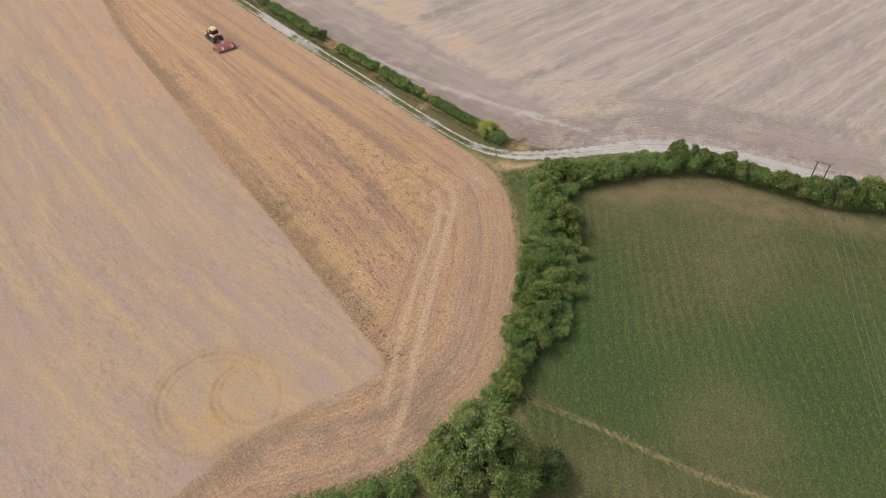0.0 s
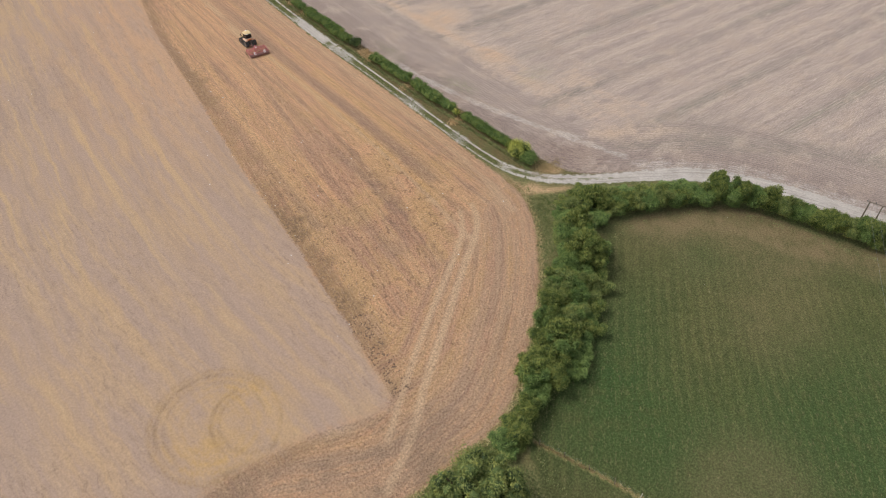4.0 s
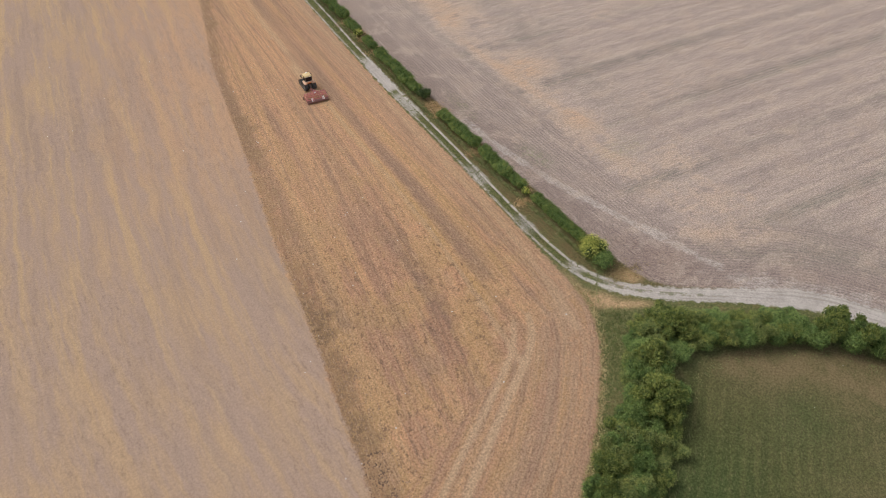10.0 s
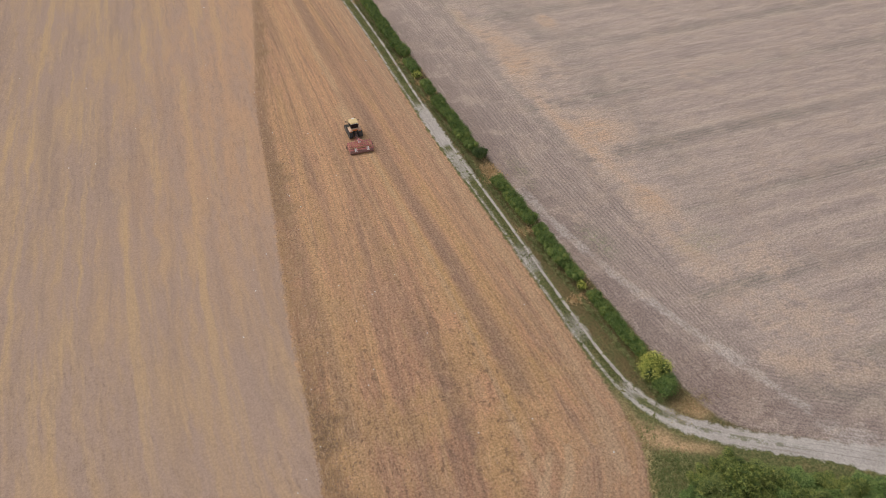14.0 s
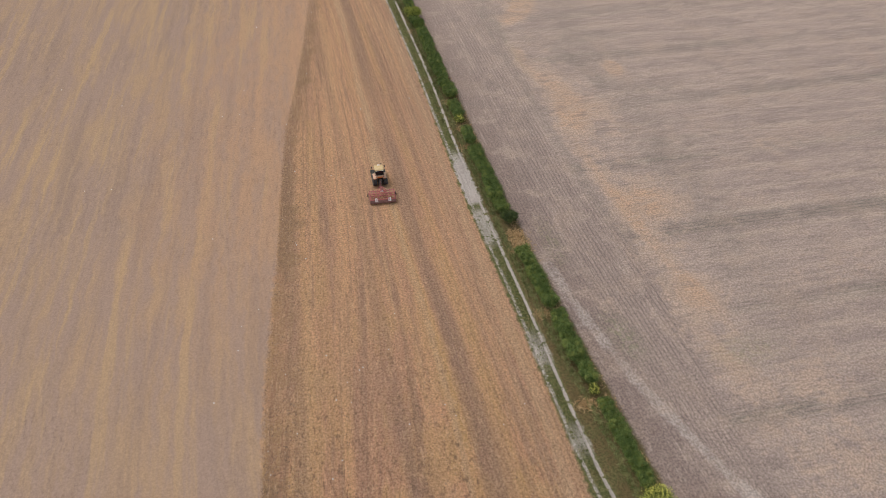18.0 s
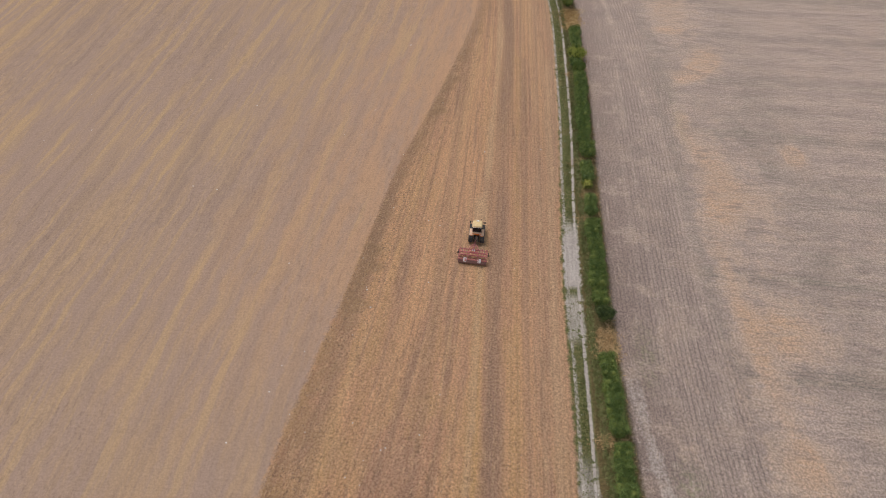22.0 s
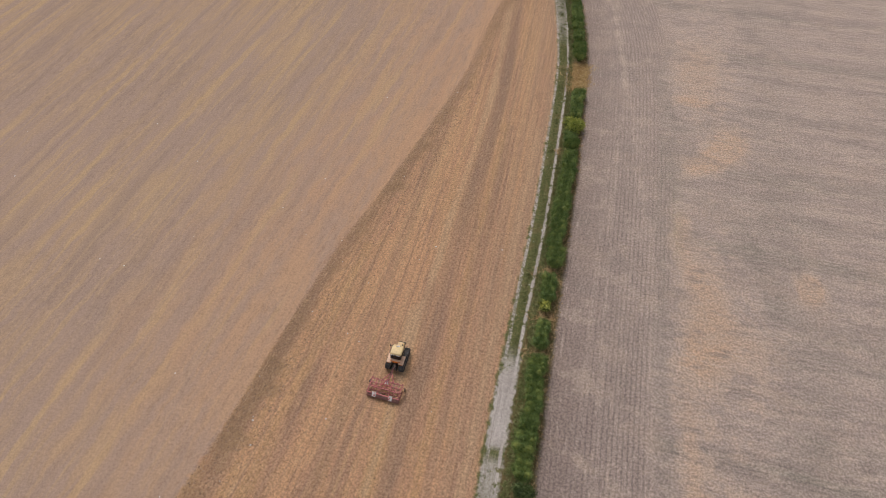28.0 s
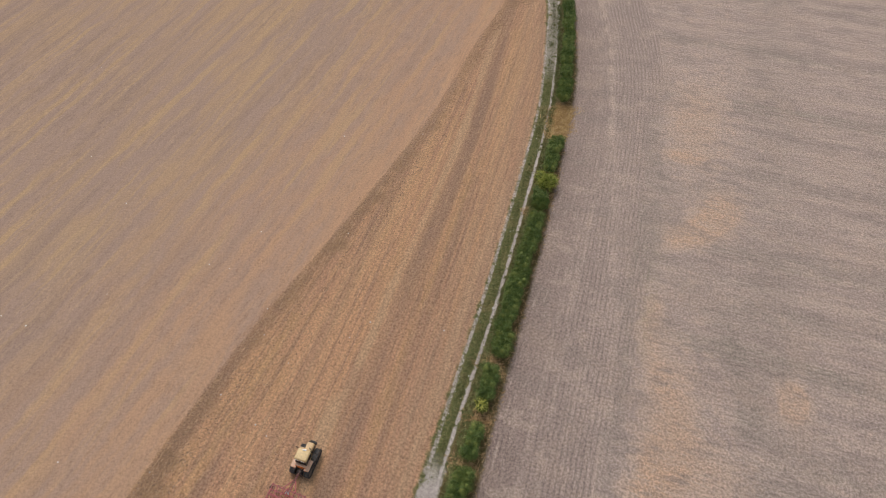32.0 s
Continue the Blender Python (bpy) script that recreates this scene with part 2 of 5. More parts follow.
def ground_material():
    k = Nodes("hillside_soil", 0.95, 0.1)
    p = k.place()
    px, py, _ = k.split(p)
    flat = k.xyz(px, py)
    fine = k.noise(flat, 2.6, 3, 0.7)
    grain = k.noise(flat, 7.0, 2, 0.6)
    mid = k.noise(flat, 0.35, 3, 0.6)
    wide = k.noise(flat, 0.05, 3, 0.55)
    jag = k.math("SUBTRACT", k.noise(flat, 0.9, 3, 0.65), 0.5)

    def streak(row, along, across, length, detail=2.0, seed=0.0):
        return k.noise(k.xyz(k.math("MULTIPLY", row, across), k.math("MULTIPLY", along, length), seed), 1.0, detail, 0.6)

    def total(*terms):
        out = None
        for v, f in terms:
            v = k.math("MULTIPLY", v, f)
            out = v if out is None else k.math("ADD", out, v)
        return out

    # broken crumb at three sizes, shared by all fields
    crumb = k.noise(flat, 3.4, 4, 0.8)
    tilth = k.noise(flat, 1.25, 4, 0.72)
    patch = k.noise(flat, 0.16, 4, 0.6)

    # worked field in the west: pinkish grey crumb with straw-gold wisps drawn out along the work
    warp = k.math("ADD", k.math("MULTIPLY", patch, 2.4), k.math("MULTIPLY", mid, 0.7))
    row_a = k.math("ADD", k.attr("row_a"), warp)
    s1, s2, s3 = streak(row_a, py, 0.42, 0.05, 3, 1.0), streak(row_a, py, 1.0, 0.11, 3, 5.0), streak(row_a, py, 0.09, 0.016, 2, 8.0)
    s4, s5 = streak(row_a, py, 0.42, 0.05, 4, 31.0), streak(row_a, py, 2.3, 0.45, 3, 37.0)
    busy = k.step(k.noise(flat, 0.03, 3, 0.6), 0.42, 0.6, 0.3, 1.0)
    wisp = total((s1, 0.45), (s2, 0.3), (s3, 0.25))
    a = k.mix(k.step(wisp, 0.44, 0.6), (0.39, 0.276, 0.216), (0.448, 0.303, 0.19))
    a = k.mix(k.step(total((s4, 0.65), (s2, 0.35)), 0.5, 0.64, 0.0, 0.5), a, (0.345, 0.25, 0.2))
    a = k.mix(k.step(total((s2, 0.6), (s1, 0.4)), 0.54, 0.66, 0.0, 0.55), a, (0.485, 0.34, 0.222))
    s6 = streak(k.math("ADD", k.attr("row_a"), k.math("MULTIPLY", patch, 1.5)), py, 0.5, 0.022, 3, 47.0)
    a = k.mix(k.step(s6, 0.53, 0.65, 0.0, k.step(py, -60.0, 0.0, 0.25, 0.8)), a, (0.492, 0.334, 0.19))
    a = k.mix(k.step(s6, 0.35, 0.47, k.step(py, -60.0, 0.0, 0.25, 0.65), 0.0), a, (0.328, 0.234, 0.184))
    a = k.mix(k.math("MULTIPLY", busy, k.step(s5, 0.34, 0.47, k.step(py, -40.0, 20.0, 0.5, 0.28), 0.0)), a, (0.265, 0.185, 0.135))
    a = k.mix(k.math("MULTIPLY", busy, k.step(s5, 0.55, 0.68, 0.0, 0.4)), a, (0.53, 0.368, 0.235))
    a = k.mix(k.math("MULTIPLY", busy, k.step(tilth, 0.38, 0.5, 0.25, 0.0)), a, (0.26, 0.185, 0.135))
    near_b = k.step(k.math("ADD", k.attr("sd_b"), k.math("MULTIPLY", k.math("SUBTRACT", patch, 0.5), 26.0)), -30.0, 2.0)
    near_b = k.math("MULTIPLY", near_b, k.step(py, -30.0, 20.0, 0.08, 0.9))
    a = k.mix(k.math("MULTIPLY", near_b, k.step(total((s1, 0.5), (tilth, 0.2), (s2, 0.3)), 0.4, 0.58, 0.3, 0.85)), a, (0.5, 0.303, 0.19))
    a = k.mix(k.math("MULTIPLY", near_b, k.step(total((crumb, 0.4), (s5, 0.6)), 0.38, 0.5, 0.34, 0.0)), a, (0.265, 0.172, 0.12))
    straw_a = k.math("MULTIPLY", k.attr("gold"), k.step(total((k.noise(flat, 0.5, 4), 0.7), (tilth, 0.3)), 0.36, 0.58, 0.3, 1.0))
    a = k.mix(straw_a, a, (0.47, 0.298, 0.132))
    a = k.mix(k.math("MULTIPLY", k.attr("turn"), k.step(tilth, 0.3, 0.5)), a, (0.235, 0.155, 0.09))

    # straw-covered strip between the worked field and the track
    row_b, alg_b = k.math("ADD", k.attr("row_b"), k.math("MULTIPLY", mid, 0.6)), k.attr("along_b")
    t1, t2, t3 = streak(row_b, alg_b, 0.36, 0.016, 3, 2.0), streak(row_b, alg_b, 1.1, 0.07, 4, 7.0), streak(row_b, alg_b, 3.2, 0.4, 4, 9.0)
    t4, t5 = streak(k.attr("row_b"), alg_b, 0.75, 0.01, 3, 51.0), streak(row_b, alg_b, 0.55, 0.03, 3, 61.0)
    clump = streak(row_b, alg_b, 2.0, 0.7, 3, 23.0)
    b = k.mix(k.step(t1, 0.42, 0.58), (0.505, 0.285, 0.186), (0.64, 0.36, 0.21))
    b = k.mix(k.step(total((t5, 0.6), (patch, 0.4)), 0.49, 0.6, 0.0, k.step(py, -30.0, 20.0, 0.7, 0.4)), b, (0.515, 0.315, 0.152))
    b = k.mix(k.step(total((t5, 0.65), (t2, 0.35)), 0.39, 0.48, 0.85, 0.0), b, (0.325, 0.2, 0.148))
    b = k.mix(k.step(t4, 0.36, 0.46, 0.75, 0.0), b, (0.31, 0.19, 0.134))
    b = k.mix(k.step(t4, 0.55, 0.65, 0.0, 0.6), b, (0.61, 0.39, 0.222))
    low = k.math("MULTIPLY", k.step(py, -40.0, 10.0, 0.6, 0.1), k.math("SUBTRACT", 1.0, k.math("MULTIPLY", k.attr("ashy"), 0.8)))
    b = k.mix(k.math("MULTIPLY", low, k.step(total((patch, 0.5), (t1, 0.5)), 0.44, 0.56)), b, (0.545, 0.342, 0.175))
    b = k.mix(k.math("MULTIPLY", low, k.step(total((k.noise(flat, 0.11, 4, 0.6), 0.6), (t2, 0.4)), 0.52, 0.64, 0.0, 0.7)), b, (0.41, 0.268, 0.202))
    b = k.mix(k.math("MULTIPLY", k.step(py, 25.0, 75.0, 0.0, 0.45), k.step(total((t1, 0.6), (t3, 0.4)), 0.4, 0.58)), b, (0.6, 0.385, 0.225))
    b = k.mix(k.math("MULTIPLY", k.attr("dark"), k.step(total((tilth, 0.3), (t3, 0.25), (t2, 0.45)), 0.34, 0.52, 0.5, 1.0)), b, (0.262, 0.175, 0.143))
    b = k.mix(k.math("MULTIPLY", k.attr("gold"), k.step(total((t2, 0.6), (mid, 0.4)), 0.4, 0.56, 0.3, 0.9)), b, (0.55, 0.34, 0.15))
    b = k.mix(k.step(k.math("ADD", k.attr("pale"), k.math("MULTIPLY", k.math("SUBTRACT", total((mid, 0.5), (t2, 0.5)), 0.5), 1.6)), 0.2, 1.0, 0.0, 0.85), b, (0.58, 0.39, 0.245))
    b = k.mix(k.math("MULTIPLY", k.attr("ashy"), k.step(total((tilth, 0.4), (t2, 0.6)), 0.36, 0.6, 0.2, 0.85)), b, (0.475, 0.318, 0.22))
    b = k.mix(k.math("MULTIPLY", k.math("MULTIPLY", k.step(k.math("ADD", py, k.step(px, -46.0, -38.0, 0.0, 20.0)), -70.0, -60.0, 0.75, 0.0), k.step(k.attr("sd_b"), 0.0, 1.5)), k.step(total((k.noise(flat, 0.2, 4, 0.65), 0.6), (t2, 0.4)), 0.46, 0.6)), b, (0.29, 0.2, 0.148))
    b = k.mix(k.math("MULTIPLY", k.attr("clod"), k.step(total((t2, 0.5), (mid, 0.5)), 0.4, 0.56, 0.25, 0.9)), b, k.mix(k.step(t2, 0.42, 0.58), (0.42, 0.272, 0.148), (0.525, 0.345, 0.18)))
    lump = k.math("MULTIPLY", k.attr("clod"), k.step(total((crumb, 0.4), (tilth, 0.35), (clump, 0.25)), 0.45, 0.54))
    b = k.mix(k.math("MULTIPLY", k.step(k.math("ADD", k.math("ABSOLUTE", k.math("SUBTRACT", k.attr("sd_b"), 1.2)), k.math("MULTIPLY", jag, 2.4)), 0.3, 1.5, k.step(py, -25.0, 15.0, 0.15, 0.6), 0.0), k.step(total((clump, 0.5), (tilth, 0.5)), 0.42, 0.58, 1.0, 0.2)), b, (0.25, 0.155, 0.098))
    b = k.mix(lump, b, (0.2, 0.128, 0.08))
    # broken straw and soil: short dark and bright strands laid along the rows
    heavy = k.math("ADD", k.step(total((k.noise(flat, 0.07, 3, 0.6), 0.6), (t5, 0.4)), 0.4, 0.6, 0.4, 1.0), k.step(px, -28.0, -14.0, 0.3, 0.0), True)
    heavy = k.math("MULTIPLY", heavy, k.math("SUBTRACT", 1.0, k.math("MULTIPLY", k.attr("ashy"), 0.6)))
    b = k.mix(k.math("MULTIPLY", heavy, k.step(total((clump, 0.6), (tilth, 0.4)), 0.38, 0.48, k.step(py, -40.0, 0.0, 0.75, 0.5), 0.0)), b, (0.21, 0.13, 0.088))
    b = k.mix(k.math("MULTIPLY", heavy, k.step(clump, 0.55, 0.67, 0.0, 0.4)), b, (0.63, 0.405, 0.245))
    b = k.mix(k.step(t3, 0.3, 0.45, 0.38, 0.0), b, (0.24, 0.15, 0.1))
    b = k.mix(k.step(t3, 0.55, 0.7, 0.0, 0.45), b, (0.66, 0.44, 0.275))
    b = k.mix(k.step(py, -40.0, -10.0, 0.0, 0.16), b, (0.7, 0.44, 0.27))
    lines = k.math("SINE", k.math("ADD", k.math("MULTIPLY", k.attr("row_b"), 8.4), k.math("MULTIPLY", jag, 3.0)))
    b = k.mix(k.math("MULTIPLY", k.step(k.math("ADD", lines, k.math("MULTIPLY", k.math("SUBTRACT", tilth, 0.5), 4.0)), 0.1, 1.2), k.math("MAXIMUM", k.step(px, -26.0, -7.0, 0.08, 0.24), k.step(py, -68.0, -60.0, 0.2, 0.0))), b, (0.27, 0.17, 0.115))

    b = k.mix(k.math("MULTIPLY", k.attr("pale"), k.math("MULTIPLY", k.step(py, -58.0, -48.0, 0.55, 0.0), k.step(tilth, 0.3, 0.55, 0.4, 1.0))), b, (0.6, 0.415, 0.275))

    # drilled field in the east
    hl = k.attr("headland")
    row_c, alg_c = k.math("ADD", k.attr("row_c"), k.math("ADD", k.math("MULTIPLY", mid, 0.7), k.math("MULTIPLY", patch, 0.5))), px
    row_h, alg_h = k.math("ADD", k.attr("sd_c"), k.math("MULTIPLY", mid, 0.6)), k.attr("along_c")
    hard = k.step(k.math("ADD", hl, k.math("MULTIPLY", jag, 1.2)), 0.35, 0.65)

    def both(across, length, detail, seed):
        n = k.nt.nodes.new("ShaderNodeMix")
        k.put(n.inputs[0], hard)
        k.put(n.inputs[2], streak(row_c, alg_c, across, length, detail, seed))
        k.put(n.inputs[3], streak(row_h, alg_h, across, length, detail, seed + 20.0))
        return n.outputs[0]

    c1, c2, c3 = both(0.3, 0.014, 5, 3.0), both(0.95, 0.06, 5, 11.0), both(2.8, 0.3, 4, 13.0)
    c = k.mix(k.step(c1, 0.42, 0.58), (0.445, 0.35, 0.31), (0.51, 0.402, 0.35))
    swath = k.math("SINE", k.math("ADD", k.math("MULTIPLY", row_c, 1.35), k.math("MULTIPLY", patch, 3.0)))
    trough = k.math("MULTIPLY", k.step(k.math("ADD", swath, k.math("MULTIPLY", k.math("SUBTRACT", c2, 0.5), 3.0)), -1.2, -0.3, 1.0, 0.0), k.math("MULTIPLY", k.step(px, 22.0, 45.0, 0.0, 0.2), k.math("SUBTRACT", 1.0, hl)))
    c = k.mix(trough, c, (0.345, 0.276, 0.245))
    swath = k.math("MULTIPLY", k.step(k.math("ADD", swath, k.math("MULTIPLY", k.math("SUBTRACT", c2, 0.5), 3.0)), 0.45, 1.25), k.math("MULTIPLY", k.step(px, 16.0, 40.0, 0.12, 0.7), k.math("SUBTRACT", 1.0, hl)))
    c = k.mix(swath, c, (0.585, 0.468, 0.392))
    c = k.mix(k.step(c2, 0.54, 0.68, 0.0, 0.5), c, (0.56, 0.448, 0.375))
    c = k.mix(k.step(c2, 0.34, 0.47, 0.35, 0.0), c, (0.32, 0.252, 0.22))
    near_hedge = k.step(k.math("ADD", k.attr("sd_c"), k.math("MULTIPLY", patch, 6.0)), 4.0, 13.0, 0.8, 0.3)
    c = k.mix(k.math("MULTIPLY", hl, near_hedge), c, (0.335, 0.256, 0.229))
    furrow = k.nt.nodes.new("ShaderNodeMix")
    k.put(furrow.inputs[0], hard)
    k.put(furrow.inputs[2], k.math("SINE", k.math("ADD", k.math("MULTIPLY", k.attr("row_c"), 9.5), k.math("MULTIPLY", jag, 2.2))))
    k.put(furrow.inputs[3], k.math("SINE", k.math("ADD", k.math("MULTIPLY", k.attr("sd_c"), 10.5), k.math("MULTIPLY", jag, 2.8))))
    rows = k.math("ADD", 0.5, k.math("MULTIPLY", furrow.outputs[0], 0.5))
    bare = k.math("SUBTRACT", 1.0, k.attr("brown"))
    rowed = k.math("MULTIPLY", bare, k.math("ADD", k.math("MULTIPLY", k.attr("tram"), 0.5), k.math("MULTIPLY", k.step(k.math("ADD", hl, c1), 0.6, 1.3, 0.0, 0.42), k.step(py, -50.0, -10.0, 0.85, 1.25))))
    c = k.mix(k.math("MULTIPLY", k.step(k.math("ADD", rows, k.math("MULTIPLY", k.math("SUBTRACT", tilth, 0.5), 1.8)), 0.5, 1.0), rowed), c, (0.19, 0.152, 0.138))
    c = k.mix(k.math("MULTIPLY", k.attr("tram"), k.step(c2, 0.4, 0.6, 0.15, 0.5)), c, (0.255, 0.242, 0.196))
    c = k.mix(k.math("MULTIPLY", k.attr("pale"), k.step(total((c2, 0.5), (mid, 0.5)), 0.4, 0.58)), c, (0.555, 0.438, 0.375))
    c = k.mix(k.step(k.math("ADD", k.attr("warm"), k.math("ADD", k.math("MULTIPLY", k.math("SUBTRACT", mid, 0.5), 2.2), k.math("MULTIPLY", k.math("SUBTRACT", k.math("ADD", tilth, c2), 1.0), 1.2))), 0.2, 0.95, 0.0, 0.9), c, (0.582, 0.438, 0.348))
    c = k.mix(k.math("MULTIPLY", k.step(k.attr("warm"), 0.75, 1.3, 0.0, 0.75), k.step(total((mid, 0.5), (tilth, 0.5)), 0.36, 0.56, 0.4, 1.0)), c, (0.65, 0.43, 0.285))
    c = k.mix(k.math("MULTIPLY", k.attr("weed"), k.step(tilth, 0.4, 0.6)), c, (0.27, 0.275, 0.165))
    c = k.mix(k.math("MULTIPLY", k.attr("grey"), k.step(total((mid, 0.4), (c2, 0.6)), 0.38, 0.6, 0.1, 0.85)), c, (0.29, 0.25, 0.213))
    c = k.mix(k.math("MULTIPLY", k.attr("brown"), k.step(mid, 0.25, 0.5, 0.45, 1.0)), c, (0.335, 0.248, 0.216))
    crack = k.noise(k.xyz(k.math("MULTIPLY", k.attr("sd_c"), 1.5), k.math("MULTIPLY", k.attr("along_c"), 0.45), 71.0), 1.0, 4, 0.7)
    c = k.mix(k.math("MULTIPLY", k.attr("brown"), k.step(crack, 0.36, 0.45, 0.75, 0.0)), c, (0.19, 0.13, 0.115))
    c = k.mix(k.step(k.math("ADD", k.attr("chalky"), k.math("ADD", k.math("MULTIPLY", k.math("SUBTRACT", mid, 0.5), 1.6), k.math("MULTIPLY", k.math("SUBTRACT", total((c2, 0.5), (tilth, 0.5)), 0.5), 3.0))), 0.35, 1.3, 0.0, 0.72), c, (0.58, 0.505, 0.465))
    blotch = k.noise(k.xyz(k.math("MULTIPLY", px, 0.14), k.math("MULTIPLY", py, 0.3), 83.0), 1.0, 4, 0.65)
    c = k.mix(k.step(blotch, 0.53, 0.66, 0.0, 0.5), c, (0.57, 0.448, 0.37))
    c = k.mix(k.step(blotch, 0.36, 0.48, k.step(py, 5.0, 45.0, 0.12, 0.55), 0.0), c, (0.305, 0.248, 0.22))
    c = k.mix(k.step(tilth, 0.36, 0.5, 0.3, 0.0), c, (0.24, 0.192, 0.167))
    stroke = k.noise(k.xyz(k.math("MULTIPLY", px, 0.19), k.math("MULTIPLY", row_c, 0.9), 91.0), 1.0, 5, 0.72)
    drilled = k.math("MULTIPLY", k.math("SUBTRACT", 1.0, hard), k.step(py, -35.0, 15.0, 0.3, 1.0))
    c = k.mix(k.math("MULTIPLY", k.step(stroke, 0.36, 0.46, 0.6, 0.0), drilled), c, (0.3, 0.242, 0.213))
    c = k.mix(k.math("MULTIPLY", k.step(stroke, 0.56, 0.66, 0.0, 0.5), drilled), c, (0.63, 0.49, 0.405))
    c = k.mix(k.step(c3, 0.3, 0.47, 0.4, 0.0), c, (0.23, 0.185, 0.162))
    c = k.mix(k.step(c3, 0.55, 0.7, 0.0, 0.5), c, (0.62, 0.505, 0.43))
    c = k.mix(k.step(total((patch, 0.7), (tilth, 0.3)), 0.5, 0.6, 0.0, 0.35), c, (0.495, 0.375, 0.3))
    c = k.mix(k.step(k.math("ADD", py, k.math("MULTIPLY", wide, 30.0)), 10.0, 70.0, 0.0, 0.2), c, (0.6, 0.475, 0.4))

    # grass verge, chalk track and pasture
    v = k.mix(k.step(fine, 0.35, 0.7), (0.115, 0.128, 0.05), (0.22, 0.21, 0.092))
    v = k.mix(k.step(mid, 0.5, 0.66, 0.0, 0.4), v, (0.27, 0.2, 0.1))
    v = k.mix(k.math("MULTIPLY", k.step(k.attr("track_d"), -1.3, -0.95, 1.0, 0.0), k.step(total((fine, 0.5), (mid, 0.5)), 0.38, 0.58, 0.35, 0.85)), v, (0.165, 0.118, 0.058))
    v = k.mix(k.math("MULTIPLY", k.attr("warm"), k.step(tilth, 0.3, 0.6, 0.5, 1.0)), v, (0.54, 0.36, 0.21))
    chalk = k.mix(k.step(k.math("ADD", k.math("MULTIPLY", mid, 0.55), k.math("MULTIPLY", fine, 0.45)), 0.35, 0.65), (0.47, 0.41, 0.375), (0.63, 0.565, 0.525))
    wheel = streak(k.math("ADD", k.attr("track_d"), k.math("MULTIPLY", jag, 0.25)), k.attr("along_t"), 2.4, 0.07, 3, 4.0)
    chalk = k.mix(k.step(wheel, 0.36, 0.48, 0.4, 0.0), chalk, (0.3, 0.255, 0.215))
    chalk = k.mix(k.step(wheel, 0.55, 0.68, 0.0, 0.7), chalk, (0.64, 0.59, 0.545))
    row_p = k.attr("row_p")
    prow = k.math("ADD", 0.5, k.math("MULTIPLY", k.math("SINE", k.math("ADD", k.math("ADD", k.math("MULTIPLY", row_p, 3.9), k.math("MULTIPLY", patch, 4.0)), k.math("MULTIPLY", jag, 2.0))), 0.5))
    g = k.mix(k.step(mid, 0.3, 0.7), (0.098, 0.108, 0.04), (0.128, 0.13, 0.05))
    g = k.mix(k.step(wide, 0.42, 0.62, 0.0, 0.55), g, (0.08, 0.104, 0.038))
    g = k.mix(k.math("MULTIPLY", k.step(k.math("ADD", prow, jag), 0.35, 1.05), k.step(patch, 0.4, 0.6, 0.05, 0.4)), g, (0.175, 0.155, 0.07))
    g = k.mix(k.math("MULTIPLY", k.attr("lush"), k.step(mid, 0.25, 0.6, 0.4, 1.0)), g, (0.066, 0.108, 0.035))
    g = k.mix(k.step(tilth, 0.36, 0.5, 0.35, 0.0), g, (0.055, 0.062, 0.024))
    dash = streak(row_p, k.math("ADD", k.math("MULTIPLY", px, 0.76), k.math("MULTIPLY", py, 0.65)), 3.2, 0.9, 3, 17.0)
    g = k.mix(k.step(dash, 0.54, 0.68, 0.0, 0.55), g, (0.185, 0.175, 0.085))
    g = k.mix(k.step(dash, 0.3, 0.44, 0.4, 0.0), g, (0.055, 0.065, 0.024))
    g = k.mix(k.step(crumb, 0.55, 0.7, 0.0, 0.4), g, (0.17, 0.16, 0.075))
    g = k.mix(k.step(k.noise(flat, 0.06, 3), 0.4, 0.6, 0.15, 0.6), g, k.mix(k.step(k.math("ADD", prow, k.math("MULTIPLY", jag, 1.2)), 0.1, 1.0), (0.91, 0.92, 0.93), (1.1, 1.08, 1.06)), "MULTIPLY")
    dry = k.math("MULTIPLY", k.attr("parched"), k.step(k.math("ADD", k.math("MULTIPLY", mid, 0.5), k.math("MULTIPLY", patch, 0.5)), 0.35, 0.6, 0.45, 1.0))
    g = k.mix(dry, g, (0.235, 0.178, 0.096))
    g = k.mix(k.math("MULTIPLY", k.attr("straw"), 0.9), g, (0.42, 0.35, 0.16))

    def inside(name, soft, rough):
        return k.step(k.math("ADD", k.attr(name), k.math("MULTIPLY", jag, rough)), -soft, soft)

    fade = k.math("ADD", k.step(py, 15.0, 75.0, 0.35, 3.2), k.step(py, -72.0, -62.0, 1.3, 0.0))
    col = k.mix(k.step(k.math("ADD", k.attr("sd_b"), k.math("MULTIPLY", k.math("ADD", jag, k.math("SUBTRACT", s2, 0.5)), k.math("ADD", 1.2, fade))), k.math("MULTIPLY", fade, -1.0), fade), a, b)
    col = k.mix(inside("sd_e", 0.3, 1.4), col, v)
    col = k.mix(inside("sd_c", 0.4, 1.2), col, c)
    col = k.mix(inside("sd_p", 0.5, 1.6), col, g)
    td, full = k.math("ABSOLUTE", k.attr("track_d")), k.attr("full")
    rut = k.math("SUBTRACT", 1.0, k.step(k.math("ADD", k.math("ABSOLUTE", k.math("SUBTRACT", td, k.step(py, 12.0, 35.0, 0.72, 0.9))), k.math("MULTIPLY", jag, 0.42)), 0.08, k.step(py, -52.0, -44.0, 0.6, 0.32)))
